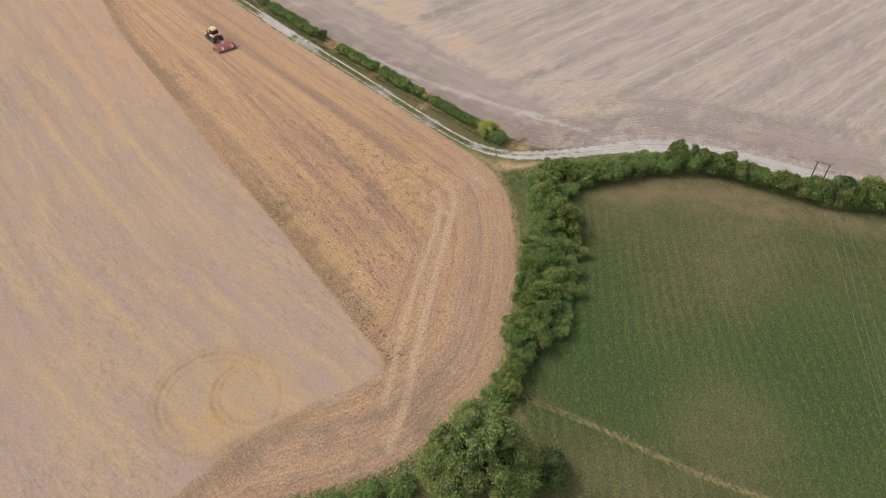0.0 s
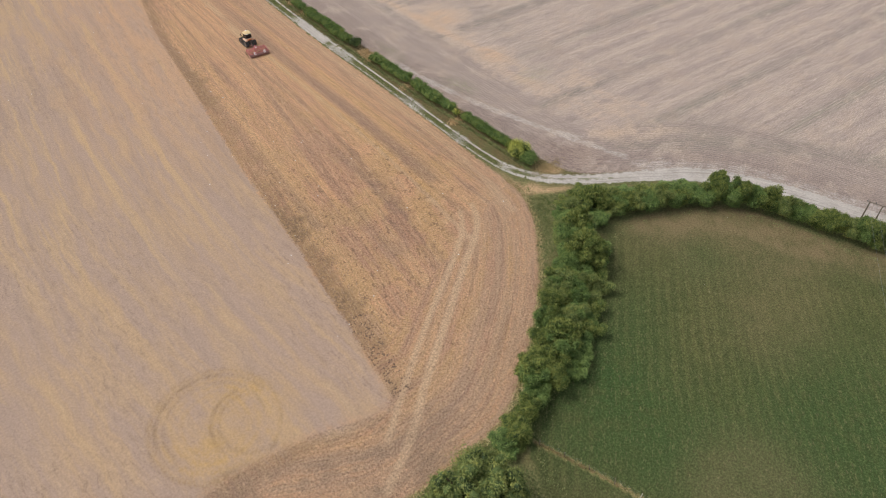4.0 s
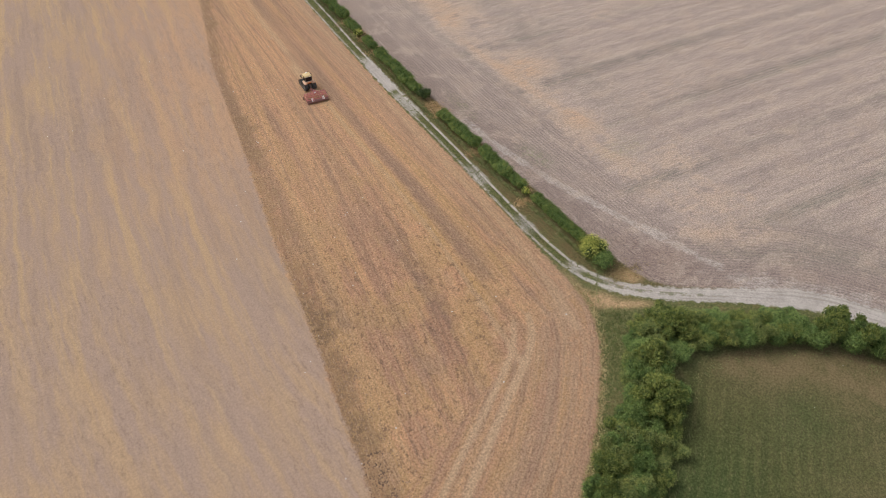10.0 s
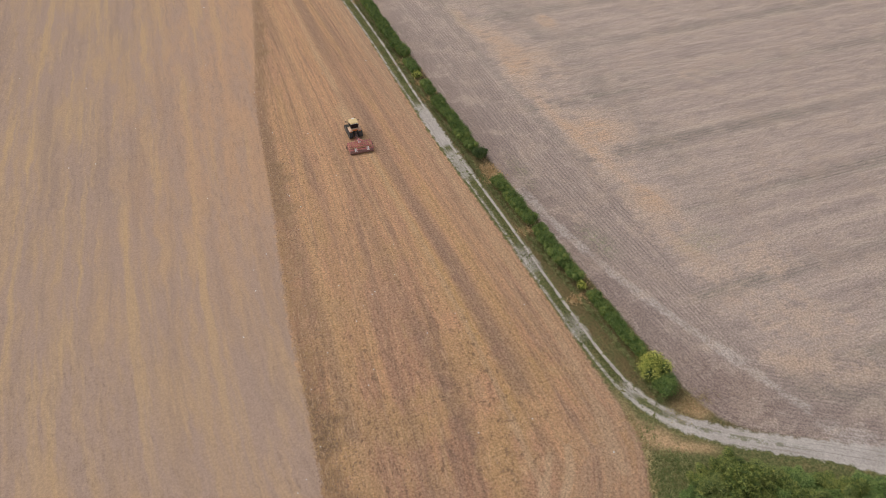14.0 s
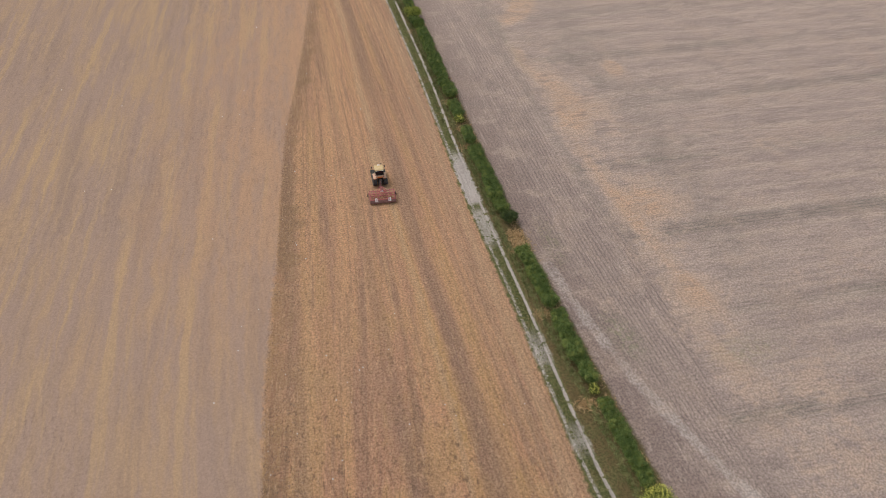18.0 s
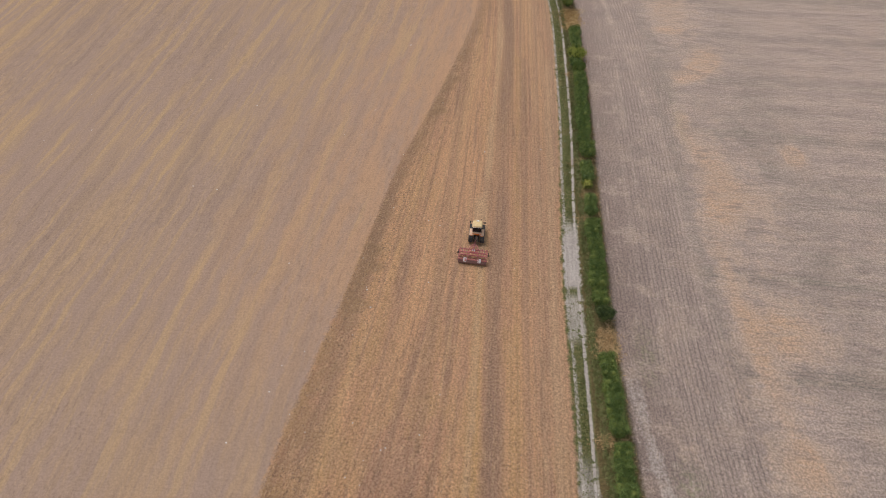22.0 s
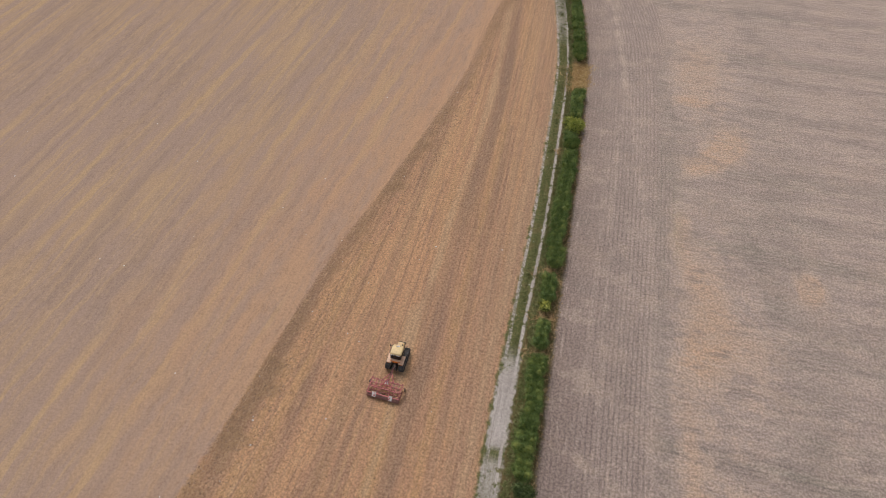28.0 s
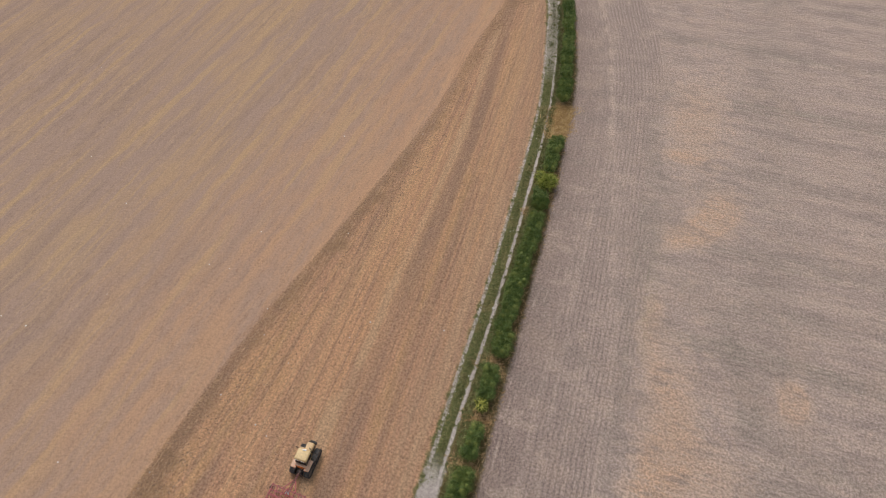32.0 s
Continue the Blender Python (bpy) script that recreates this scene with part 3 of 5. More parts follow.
    whole = k.math("MULTIPLY", full, k.math("SUBTRACT", 1.0, k.step(k.math("SUBTRACT", k.math("ADD", td, k.math("MULTIPLY", jag, 1.7)), k.attr("spread")), 0.85, 1.35)))
    amount = k.math("MAXIMUM", k.math("MULTIPLY", rut, k.math("MAXIMUM", k.step(k.attr("track_d"), -0.05, 0.05, 1.0, 0.0), k.math("MAXIMUM", k.step(py, -50.0, -42.0, 1.0, 0.0), k.step(k.math("ADD", tilth, fine), 0.85, 1.15, 0.25, 0.95)))), whole)
    grass_in = k.math("MULTIPLY", k.step(k.noise(flat, 0.9, 4, 0.7), 0.54, 0.64), k.math("SUBTRACT", 1.0, k.step(full, 0.75, 1.0)))
    crown = k.math("MULTIPLY", k.math("SUBTRACT", 1.0, k.step(td, 0.15, 0.5)), k.math("MULTIPLY", k.step(k.noise(flat, 0.5, 4, 0.7), 0.42, 0.56, 0.0, 0.7), k.step(px, 9.0, 15.0, 1.0, 0.0)))
    grass_in = k.math("MAXIMUM", grass_in, k.math("MULTIPLY", crown, k.step(py, -50.0, -46.0, 1.0, 0.0)))
    col = k.mix(k.math("MULTIPLY", amount, k.math("SUBTRACT", 1.0, grass_in)), col, chalk)
    col = k.mix(k.math("SUBTRACT", 1.0, k.math("MAXIMUM", k.math("MULTIPLY", amount, 0.65), k.step(k.attr("sd_b"), -0.4, 0.2, 0.6, 0.0))), col, k.mix(k.step(crumb, 0.34, 0.66), (0.68, 0.67, 0.66), (1.3, 1.3, 1.29)), "MULTIPLY")
    k.colour(col)
    h = k.math("ADD", k.math("MULTIPLY", fine, 0.6), k.math("ADD", k.math("MULTIPLY", grain, 0.3), k.math("MULTIPLY", k.math("ADD", t3, rows), 0.15)))
    h = k.math("ADD", k.math("MULTIPLY", h, 0.4), k.math("ADD", crumb, k.math("MULTIPLY", tilth, 0.8)))
    k.bump(h, 1.0, k.step(k.attr("sd_b"), -0.5, 0.5, 0.07, 0.24))
    return k.mat


GROUND = ground_material()
LEAF = leaf_material("hawthorn_leaf", (0.085, 0.14, 0.038), (0.145, 0.215, 0.056), (0.235, 0.305, 0.085))
LEAF_TREE = leaf_material("broad_leaf", (0.06, 0.09, 0.02), (0.14, 0.178, 0.038), (0.28, 0.3, 0.075))
LEAF_TURNING = leaf_material("turning_leaf", (0.115, 0.145, 0.04), (0.175, 0.205, 0.058), (0.265, 0.29, 0.085), (0.4, 0.38, 0.09), 0.085, 0.04)
# leaf green of the dark bushes, also the painted shade inside crowns
LEAF_DARK = leaf_material("dark_leaf_and_inner_shade", (0.035, 0.055, 0.018), (0.07, 0.105, 0.03), (0.12, 0.16, 0.048))
LEAF_YELLOW = leaf_material("yellow_flower_leaf", (0.08, 0.12, 0.025), (0.16, 0.21, 0.04), (0.3, 0.33, 0.065), (0.74, 0.71, 0.17), -0.24, 0.85)
LEAF_LIME = leaf_material("lime_leaf", (0.2, 0.245, 0.04), (0.31, 0.35, 0.06), (0.44, 0.45, 0.1))
GRASS = leaf_material("verge_grass", (0.12, 0.145, 0.045), (0.2, 0.215, 0.075), (0.31, 0.285, 0.125))
STRAW = leaf_material("dry_grass", (0.3, 0.22, 0.1), (0.42, 0.33, 0.16), (0.52, 0.42, 0.22))
GOLD_STRAW = leaf_material("golden_dead_grass", (0.38, 0.24, 0.09), (0.52, 0.34, 0.135), (0.62, 0.44, 0.2))
RUST_GRASS = leaf_material("rusty_grass", (0.36, 0.22, 0.1), (0.5, 0.32, 0.155), (0.58, 0.41, 0.22))
BARK = plain("bark", (0.09, 0.068, 0.05), 0.9, 0, 0.4, 12, 0.1)
CLOD = plain("soil_clod", (0.34, 0.222, 0.146), 0.95, 0, 0.35, 3, 0.1)
CLOD_DARK = plain("wet_soil_clod", (0.17, 0.112, 0.078), 0.95, 0, 0.3, 3, 0.1)
FLINT = plain("white_flint", (0.66, 0.63, 0.58), 0.7, 0, 0.15, 8, 0.3)


# ---- building helpers ----
def part(name, bm, material, parent=None, label="", smooth=False):
    me = bpy.data.meshes.new(name)
    bm.to_mesh(me)
    bm.free()
    if smooth:
        me.shade_smooth()
    me.materials.append(material)
    ob = new(name, me)
    ob.parent = parent
    if label:
        ob["label"] = label
    return ob


def from_arrays(name, verts, faces, material, parent=None, label=""):
    me = bpy.data.meshes.new(name)
    me.from_pydata(verts, [], faces)
    me.materials.append(material)
    ob = new(name, me)
    ob.parent = parent
    if label:
        ob["label"] = label
    return ob


def box(size, at=(0, 0, 0), rot=(0, 0, 0), bevel=0.0, bm=None, taper=1.0):
    """A box with bevelled edges; taper shrinks its top."""
    own = bmesh.new()
    bmesh.ops.create_cube(own, size=1)
    for v in own.verts:
        f = taper if v.co.z > 0 else 1.0
        v.co = Vector((v.co.x * size[0] * f, v.co.y * size[1] * f, v.co.z * size[2]))
    if bevel:
        bmesh.ops.bevel(own, geom=own.edges[:], offset=bevel, segments=2, affect="EDGES", profile=0.6)
    own.transform(pose(*at, *rot))
    return joined(bm, own)


def rod(r, length, at=(0, 0, 0), rot=(0, 0, 0), bm=None, r2=None, sides=10):
    """A round bar along its own z, centred."""
    own = bmesh.new()
    bmesh.ops.create_cone(own, cap_ends=True, segments=sides, radius1=r, radius2=r if r2 is None else r2, depth=length)
    own.transform(pose(*at, *rot))
    return joined(bm, own)


def joined(bm, own):
    if bm is None:
        return own
    me = bpy.data.meshes.new("piece")
    own.to_mesh(me)
    own.free()
    bm.from_mesh(me)
    bpy.data.meshes.remove(me)
    return bm


def strut(a, b, r, bm=None, sides=6, r2=None):
    """A bar from a to b."""
    a, b = Vector(a), Vector(b)
    own = bmesh.new()
    bmesh.ops.create_cone(own, cap_ends=True, segments=sides, radius1=r, radius2=r if r2 is None else r2, depth=(b - a).length)
    own.transform(Matrix.Translation((a + b) / 2) @ (b - a).to_track_quat("Z", "Y").to_matrix().to_4x4())
    return joined(bm, own)


# ---- ground ----
def steps(*spans):
    out = []
    for a, b, s in spans:
        out += list(np.arange(a, b - 1e-6, s))
    return np.array(out)


gx = np.r_[-4000, -1500, -700, -400, -260, -200, -160, steps((-130, -90, 1.0), (-90, -8, 0.4), (-8, 4, 0.2), (4, 60, 0.4), (60, 141, 1.0)), 160, 200, 260, 400, 700, 1500, 4000]
gy = np.r_[-4000, -1500, -700, -400, -260, -200, -160, steps((-132, 112, 0.4), (112, 142, 1.0)), 160, 200, 260, 400, 700, 1500, 4000]
NX, NY = len(gx), len(gy)
X, Y = np.meshgrid(gx, gy)
X, Y = X.ravel(), Y.ravel()
SAB, SE, ST, SC, SP = (smooth_line(e) for e in (EDGE_AB, EDGE_E, TRACK, EDGE_C, EDGE_P))
sd_b, _ = signed(X, Y, SAB)
sd_e, along_e = signed(X, Y, SE)
track_d, along_t = signed(X, Y, ST)
dist_c, along_cc = signed(X, Y, SC)
sd_c = -dist_c
sd_p, _ = signed(X, Y, SP)
sd_p = sd_p + 1.2


def blob(cx, cy, rx, ry, rz=0.0):
    c, s = math.cos(radians(rz)), math.sin(radians(rz))
    u, v = ((X - cx) * c + (Y - cy) * s) / rx, (-(X - cx) * s + (Y - cy) * c) / ry
    return np.exp(-(u * u + v * v) ** 1.5)


def band(line, width):
    d, _ = signed(X, Y, smooth_line(line))
    return np.exp(-((d / width) ** 4))


def soft(v, lo, hi):
    t = np.clip((v - lo) / (hi - lo), 0, 1)
    return t * t * (3 - 2 * t)


# the tractor's headland follows the wood edge in the south
inner = -sd_e  # metres into the strip
south = soft(-Y + 0.35 * (X + 14), 50, 58) * soft(inner, -2, 0) * (1 - soft(inner, 17, 19))
south = np.where(Y < -72, 1.0, south)
splay = 0.145 * soft(-X, 11, 30)  # rows near the worked field lean with its edge
row_b = np.where(south > 0.5, inner - 60, X - splay * (Y - 5))
along_b = np.where(south > 0.5, along_e, Y)
fan = -np.clip(0.03 + (25 - Y) * 0.0006, 0, 0.08)
headland = 1 - soft(sd_c + 1.5 * np.sin(Y * 0.11), 12.0, 15.5)
row_c = Y - (X - 20) * fan
along_c = along_cc
tram = np.exp(-((np.abs((row_c - 24.4 + 7.9) % 15.8 - 7.9) / 1.3) ** 4)) * (1 - headland) * (0.4 + 0.6 * soft(np.sin(X * 0.06 + row_c * 0.13), -0.6, 0.4))
lean_y = np.linspace(-4200, 4200, 84001)
lean = np.cumsum(-0.06 + 0.185 * soft(lean_y, -55, 5)) * 0.1
row_a = X - (np.interp(Y, lean_y, lean) - np.interp(0.0, lean_y, lean))
circle = np.hypot((X + 64.6), (Y + 60.8)) / 1.15
circle2 = np.hypot((X + 60.8), (Y + 63.3)) / 1.1
gold = np.clip((0.62 * np.exp(-((circle - 4.8) / 2.2) ** 4) * (0.55 + 0.45 * np.sin(circle * 6.0 + 0.5 * np.sin(Y * 0.9))) + 0.5 * blob(-64, -63.5, 5, 4)
                + 0.35 * np.exp(-((circle2 - 4.4) / 1.3) ** 2)) * (0.55 + 0.45 * soft(np.sin(np.arctan2(Y + 60.8, X + 64.6) * 2.0 + 0.6), -0.7, 0.6)), 0, 1) * (1 - soft(sd_b, -0.5, 0.5))
gold = np.where(sd_b > 0.5, 0.9 * band([(-15.9, 26), (-16.2, 10), (-16.3, -4), (-16.2, -24), (-17.0, -44)], 0.75) * soft(-Y, -25, -8) + 0.5 * band([(-10.8, 60), (-11.2, 20), (-11.0, -20), (-11.6, -44)], 0.6) + 0.45 * band([(-25.5, 30), (-28.5, 0), (-31, -30)], 0.9), gold)
turn = np.clip(0.35 * np.exp(-((circle - 6.7) / 0.2) ** 2) + 0.75 * np.exp(-((circle - 6.0) / 0.2) ** 2) * (Y > -60) + 0.4 * np.exp(-((circle - 5.1) / 0.18) ** 2) * (Y > -63)
               + 0.7 * np.exp(-((circle2 - 4.6) / 0.2) ** 2) * (X < -60.0) * (Y > -64.5) + 0.45 * np.exp(-((circle2 - 3.8) / 0.2) ** 2) * (X < -60) + blob(-66.5, -68, 3.0, 1.0, -8), 0, 1) * (0.75 + 0.25 * np.sin(X * 1.9 + Y * 0.7))
clod_band = soft(sd_b, -0.5, 0.4) * (1 - soft(sd_b + 0.8 * np.sin(Y * 0.7) + 0.6 * np.sin(Y * 1.9) + 1.0 * soft(Y, 0, 25), 1.2, 4.0)) * soft(Y, -73, -70)
clod_band = clod_band * (1 - 0.5 * soft(-Y, 62, 68)) * (0.45 + 0.55 * np.clip(np.sin(Y * 0.13 + 1.0) + np.sin(Y * 0.31) * 0.6 + 0.5 * soft(Y, 10, 35), 0, 1)) * (1 - 0.45 * soft(Y, 30, 80)) + 0.10
dark = np.clip(0.95 * band([(-17, 130), (-14.0, 98), (-12.8, 80), (-12.5, 66), (-13.0, 52), (-13.6, 40), (-13.8, 28), (-13.4, 16), (-14.6, 2), (-13.4, -20), (-14.5, -42)], 1.15) * (0.62 + 0.15 * soft(Y, 5, 25) + 0.25 * np.sin(Y * 0.14 + 0.6) * np.sin(Y * 0.055))
               + 0.4 * band([(-20.5, 60), (-21.5, 20), (-22.5, -20), (-24, -45)], 0.8) + 0.5 * band([(-11, 110), (-10.2, 90), (-10.4, 70), (-10.2, 45), (-10.9, 20)], 0.35) + 0.4 * band([(-8.4, 110), (-7.4, 78), (-7.3, 55), (-7.6, 20)], 0.3) + 0.55 * np.exp(-(((inner - 0.75) / 0.28) ** 2)) * soft(Y, 10, 30) + (0.35 + 0.35 * np.sin(Y * 0.33) * np.sin(Y * 0.13 + 1.0)) * (1 - 0.8 * soft(Y, 40, 65)) * np.exp(-(((sd_b - 1.0 - 0.6 * np.sin(Y * 0.5)) / 0.8) ** 2)) * soft(Y, 5, 25) + 0.45 * band([(-30.8, 20), (-33, -10), (-36, -40)], 0.9)
               + 0.5 * band([(-9.6, 60), (-9.8, 0), (-9.4, -38)], 0.4) + 0.25 * band([(-26.5, 10), (-28, -30), (-30, -52)], 0.8)
               + 0.3 * blob(-13.2, -36, 2.4, 7) + 0.2 * blob(-23.5, -30, 2, 9) + 0.25 * blob(-33, -45, 4, 8)
               + 0.7 * band([(-72, -68.5), (-64, -69.8), (-57, -73), (-50, -77), (-44, -78.4), (-36, -74.5)], 0.9)
               + 0.5 * band([(-52, -80.2), (-44, -80.2), (-36, -77.6), (-24, -70)], 0.5), 0, 1)
pale = np.clip(1.1 * blob(-16.7, 16, 0.9, 6.5, 3) + 0.85 * blob(-14.2, 66, 0.8, 8, -2) + 0.7 * blob(-15.5, 90, 0.9, 8, 4) + 0.5 * blob(-15.3, 33, 0.7, 8, 4) + 0.6 * np.exp(-(((inner - 0.25) / 0.3) ** 2)) * soft(Y, 10, 30)
               + 0.75 * band([(-15.2, 98), (-14.4, 72), (-14.6, 53), (-15.4, 36), (-15.9, 20), (-16.3, 0), (-16.6, -32), (-19, -57)], 0.6) + 1.0 * band([(-54, -80.5), (-47.4, -77.0), (-42.1, -72.7), (-33.8, -67.2), (-24.3, -60.7), (-15.6, -55.3), (-13.4, -51)], 0.6)
               + 0.95 * band([(-50, -75.5), (-44.5, -71.5), (-36, -65.6), (-27.4, -60.4), (-18.8, -55.0), (-16, -51)], 0.5) + 0.85 * blob(-53.5, -71.0, 2.6, 0.7, -18) + 0.75 * band([(-5.2, 60), (-5.6, 30), (-6.2, 0), (-6.0, -25), (-6.5, -44), (-9, -56)], 0.8)
               + 0.4 * band([(-8.2, 100), (-7.4, 50), (-7.8, 10), (-8, -30)], 0.45) + 0.5 * blob(-8.5, -50.5, 4, 2, 40), 0, 1)
# pale wheelings on the eastern headland
pale = np.where(sd_c > 0, (0.7 * np.exp(-(((sd_c - 5.8 - 0.3 * np.sin(Y * 0.1)) / 0.45) ** 2)) + 0.9 * np.exp(-(((sd_c - 12.1 + 0.108 * np.clip(Y - 30, 0, 60) - 0.3 * np.sin(Y * 0.07)) / 0.65) ** 2)) + 0.4 * np.exp(-(((sd_c - 4.2) / 0.4) ** 2))) * soft(Y, -40, -20), pale)
ashy = np.clip((0.85 * (1 - soft(inner, 6.0, 10.0)) + 0.45 * (1 - soft(inner, 14, 19))) * soft(-Y, 40, 60) * soft(inner, -1, 0.5) + 0.6 * (1 - soft(inner, 3, 6)) * soft(inner, -1, 0.5), 0, 1)
warm = np.clip(0.3 * soft(X, 15.5, 18.5) * (1 - soft(X, 23, 29)) * soft(Y, -25, -10) + 1.1 * blob(20.8, 57.2, 4.4, 2.6, 35) + 1.25 * blob(25.4, 62.6, 3.6, 5.2, -25) + 1.6 * blob(34.5, 35.2, 2.3, 3.4) + 0.6 * blob(19, 72.8, 5, 1.6) + 0.75 * blob(20.5, 82, 6.5, 11) + 0.6 * blob(21.5, 32, 3, 6) + 0.6 * blob(26, 26, 5, 4) + 0.5 * blob(17, 43, 1.6, 5) + 0.95 * blob(26, -1, 6, 5.5) + 0.6 * blob(20.5, 22, 3.4, 5) + 0.75 * blob(31, -36, 4, 5, 30) + 0.45 * blob(28, -47, 6, 5, -30) + 0.5 * blob(20, -30, 3, 9, 20) + 0.7 * blob(23, -20, 5, 4) + 0.45 * np.exp(-(((sd_c - 17.5) / 3.2) ** 2)) * soft(Y, -62, -40) * (1 - soft(Y, 25, 45))
               + 0.55 * blob(18, 40, 2, 8) + 0.5 * blob(27, 20, 4, 5) + 0.3 * band([(17, 20), (19, 0), (22, -18), (27, -38), (34, -50)], 1.3) + 0.45 * blob(8, -20, 1.6, 4) + 0.4 * blob(42, -20, 9, 3) + 0.4 * blob(52, 8, 10, 2) + 1.1 * blob(3.7, -52.6, 2.0, 1.3, -40) + 1.3 * blob(-3.6, -53.6, 3.6, 1.5, -38) + 0.9 * blob(0.6, -57.0, 3.0, 0.7, -25) + 0.5 * blob(-4.2, -50.5, 0.9, 3.5) + blob(-0.2, 75.3, 1.9, 4.8, 5) + 0.3 * blob(0.5, -4.5, 1.2, 1.8) + 0.8 * blob(26, -56.0, 9, 3.0, -28) + 0.5 * blob(20, -51, 4, 3, -20), 0, 1.5)
chalky = np.clip((0.8 + 0.25 * np.sin(Y * 0.5) + 0.2 * np.sin(Y * 0.17 + 1.0)) * band([(3.2, -10), (4.8, -20), (7.2, -32), (11.9, -44), (14.6, -51.5), (17.2, -58.2)], 0.95) + 0.5 * blob(4, -17, 1.5, 7) + 0.6 * blob(15, -50.5, 2.2, 3.5, 30) + 0.5 * band([(9.5, -38.5), (11.9, -44), (14.6, -51.5), (17.2, -58.2)], 0.6)
                 + 0.8 * (1 - soft(sd_c, 1.5, 4.5)) * soft(X, 12, 20) * (Y < -45) + 0.35 * blob(28, -58, 8, 2, -38), 0, 1) * soft(sd_c, -0.6, 0.4)
greyb = np.clip(0.4 * soft(X, 26, 30) * (1 - soft(X, 33, 40)) * soft(Y, -30, -15) + 0.8 * band([(20, -54.5), (30, -63), (40, -71), (52, -82), (60, -100)], 2.6) + 0.6 * band([(15.5, 90), (15.2, 55), (14.6, 20), (16.4, -5), (20, -22)], 1.1) + 0.5 * blob(36, -60, 12, 4, -35)
                + 0.45 * blob(34, 47, 9, 2.2, 5) + 0.5 * blob(40, 28, 7, 2.5) + 0.4 * blob(36, 12, 10, 1.5) + 0.6 * blob(17.2, 62, 2.2, 6) + 0.5 * blob(15.4, 52, 1.4, 5) + 0.4 * blob(41, 57, 7, 1.6) + 0.4 * blob(26, 47, 4, 2.5) + 0.85 * band([(14.2, 80), (15.2, 68), (18.0, 64.5), (23.5, 67.5)], 1.3) + 0.85 * band([(15.0, 62), (17.3, 54), (20.3, 49), (25, 45.5), (28.8, 38), (30, 30)], 1.5) + 0.6 * blob(28, 51.5, 5, 1.3), 0, 1)
greyb = greyb * (1 - 0.85 * np.clip(warm, 0, 1))
brown = np.clip(1.15 * blob(9.3, -52.2, 4.6, 7.0, 32) + 0.8 * band([(4, -53), (5.6, -55.3), (7.6, -57.6), (10.8, -59.6), (14, -61.0)], 0.7) + 0.35 * (1 - soft(sd_c, 1.5, 6)) * soft(Y, -50, -40), 0, 1)
parched = np.clip(0.85 * (1 - soft(sd_p, 2.0, 9.0)) * soft(X, -2, 6) + 0.55 * blob(20, -88, 8, 10) + 0.35 * blob(-38, -101, 5, 9, 20) + 0.45 * blob(-22, -108, 10, 8) + 0.35 * blob(5, -95, 10, 8) + 0.35 * blob(12, -80, 14, 8, -20), 0, 1)
full = np.clip(soft(Y, 3.9, 4.9) * (1 - soft(Y, 13.5, 19)) + 0.72 * soft(Y, -5.5, -3) * (1 - soft(Y, 2, 4)) + 0.75 * blob(-3.1, -23.5, 3, 2.6) + 0.65 * blob(-2.6, -36.5, 3, 2.0) + 0.8 * blob(-1.9, -47.6, 1.6, 1.4)
               + soft(-Y, 49.5, 53.5) * soft(X, -2.5, 0.5) + 0.5 * soft(Y, 84, 90), 0, 1)
spread = 0.7 * soft(X, 12, 24) * (Y < -50) + 0.1 * soft(-Y, 50, 56)
weed = np.clip(0.6 * blob(5.2, -6, 1.6, 5) + 0.6 * blob(8.5, -24, 2, 4, 15) + 0.4 * blob(17, 45, 1.0, 9) + 0.4 * blob(24, -30, 5, 2.5), 0, 1)
lush = np.clip(0.8 * blob(-26, -92, 11, 15, 15) + 0.5 * blob(-15, -83, 11, 7, 30) + 0.25 * blob(-20, -106, 12, 10) + 0.5 * blob(6, -82, 5, 3.5) + 0.8 * blob(-6, -112, 20, 13, 15), 0, 1)
straw = band([(-36.5, -86.9), (-34.0, -93.5), (-31.9, -100.1), (-30.2, -106.4), (-27.1, -113.8), (-22, -125)], 0.22)
relief = 0.05 * np.exp(-((np.abs(track_d) - 0.72) / 0.3) ** 2)
rough_b = soft(sd_b, -0.2, 0.6) * (1 - soft(sd_e, -0.5, 0.2))
noise_z = np.random.default_rng(5).normal(0, 1, X.shape)
Z = gz(X, Y) - relief + noise_z * (0.012 + 0.02 * rough_b * (0.4 + clod_band))
verts = np.c_[X, Y, Z]
idx = (np.arange(NY - 1)[:, None] * NX + np.arange(NX - 1)[None, :]).ravel()
quads = np.c_[idx, idx + 1, idx + 1 + NX, idx + NX].astype(np.int32)
me = bpy.data.meshes.new("ground")
me.vertices.add(len(verts))
me.vertices.foreach_set("co", verts.ravel())
me.loops.add(quads.size)
me.loops.foreach_set("vertex_index", quads.ravel())
me.polygons.add(len(quads))
me.polygons.foreach_set("loop_start", np.arange(0, quads.size, 4, dtype=np.int32))
for key, values in (("sd_b", sd_b), ("sd_e", sd_e), ("sd_c", sd_c), ("sd_p", sd_p), ("track_d", track_d), ("row_b", row_b), ("along_b", along_b), ("row_c", row_c), ("along_c", along_c),
                    ("row_p", X * 0.65 - Y * 0.76 + 0.6 * np.sin(Y * 0.12)), ("headland", headland), ("gold", gold), ("turn", turn), ("clod", clod_band), ("dark", dark), ("pale", pale), ("ashy", ashy), ("warm", warm),
                    ("along_t", along_t), ("chalky", chalky), ("grey", greyb), ("brown", brown), ("parched", parched), ("full", full), ("tram", tram), ("weed", weed), ("spread", spread), ("row_a", row_a), ("lush", lush), ("straw", straw)):
    me.attributes.new(key, "FLOAT", "POINT").data.foreach_set("value", np.ascontiguousarray(values, dtype=np.float32))
me.update()
me.validate()
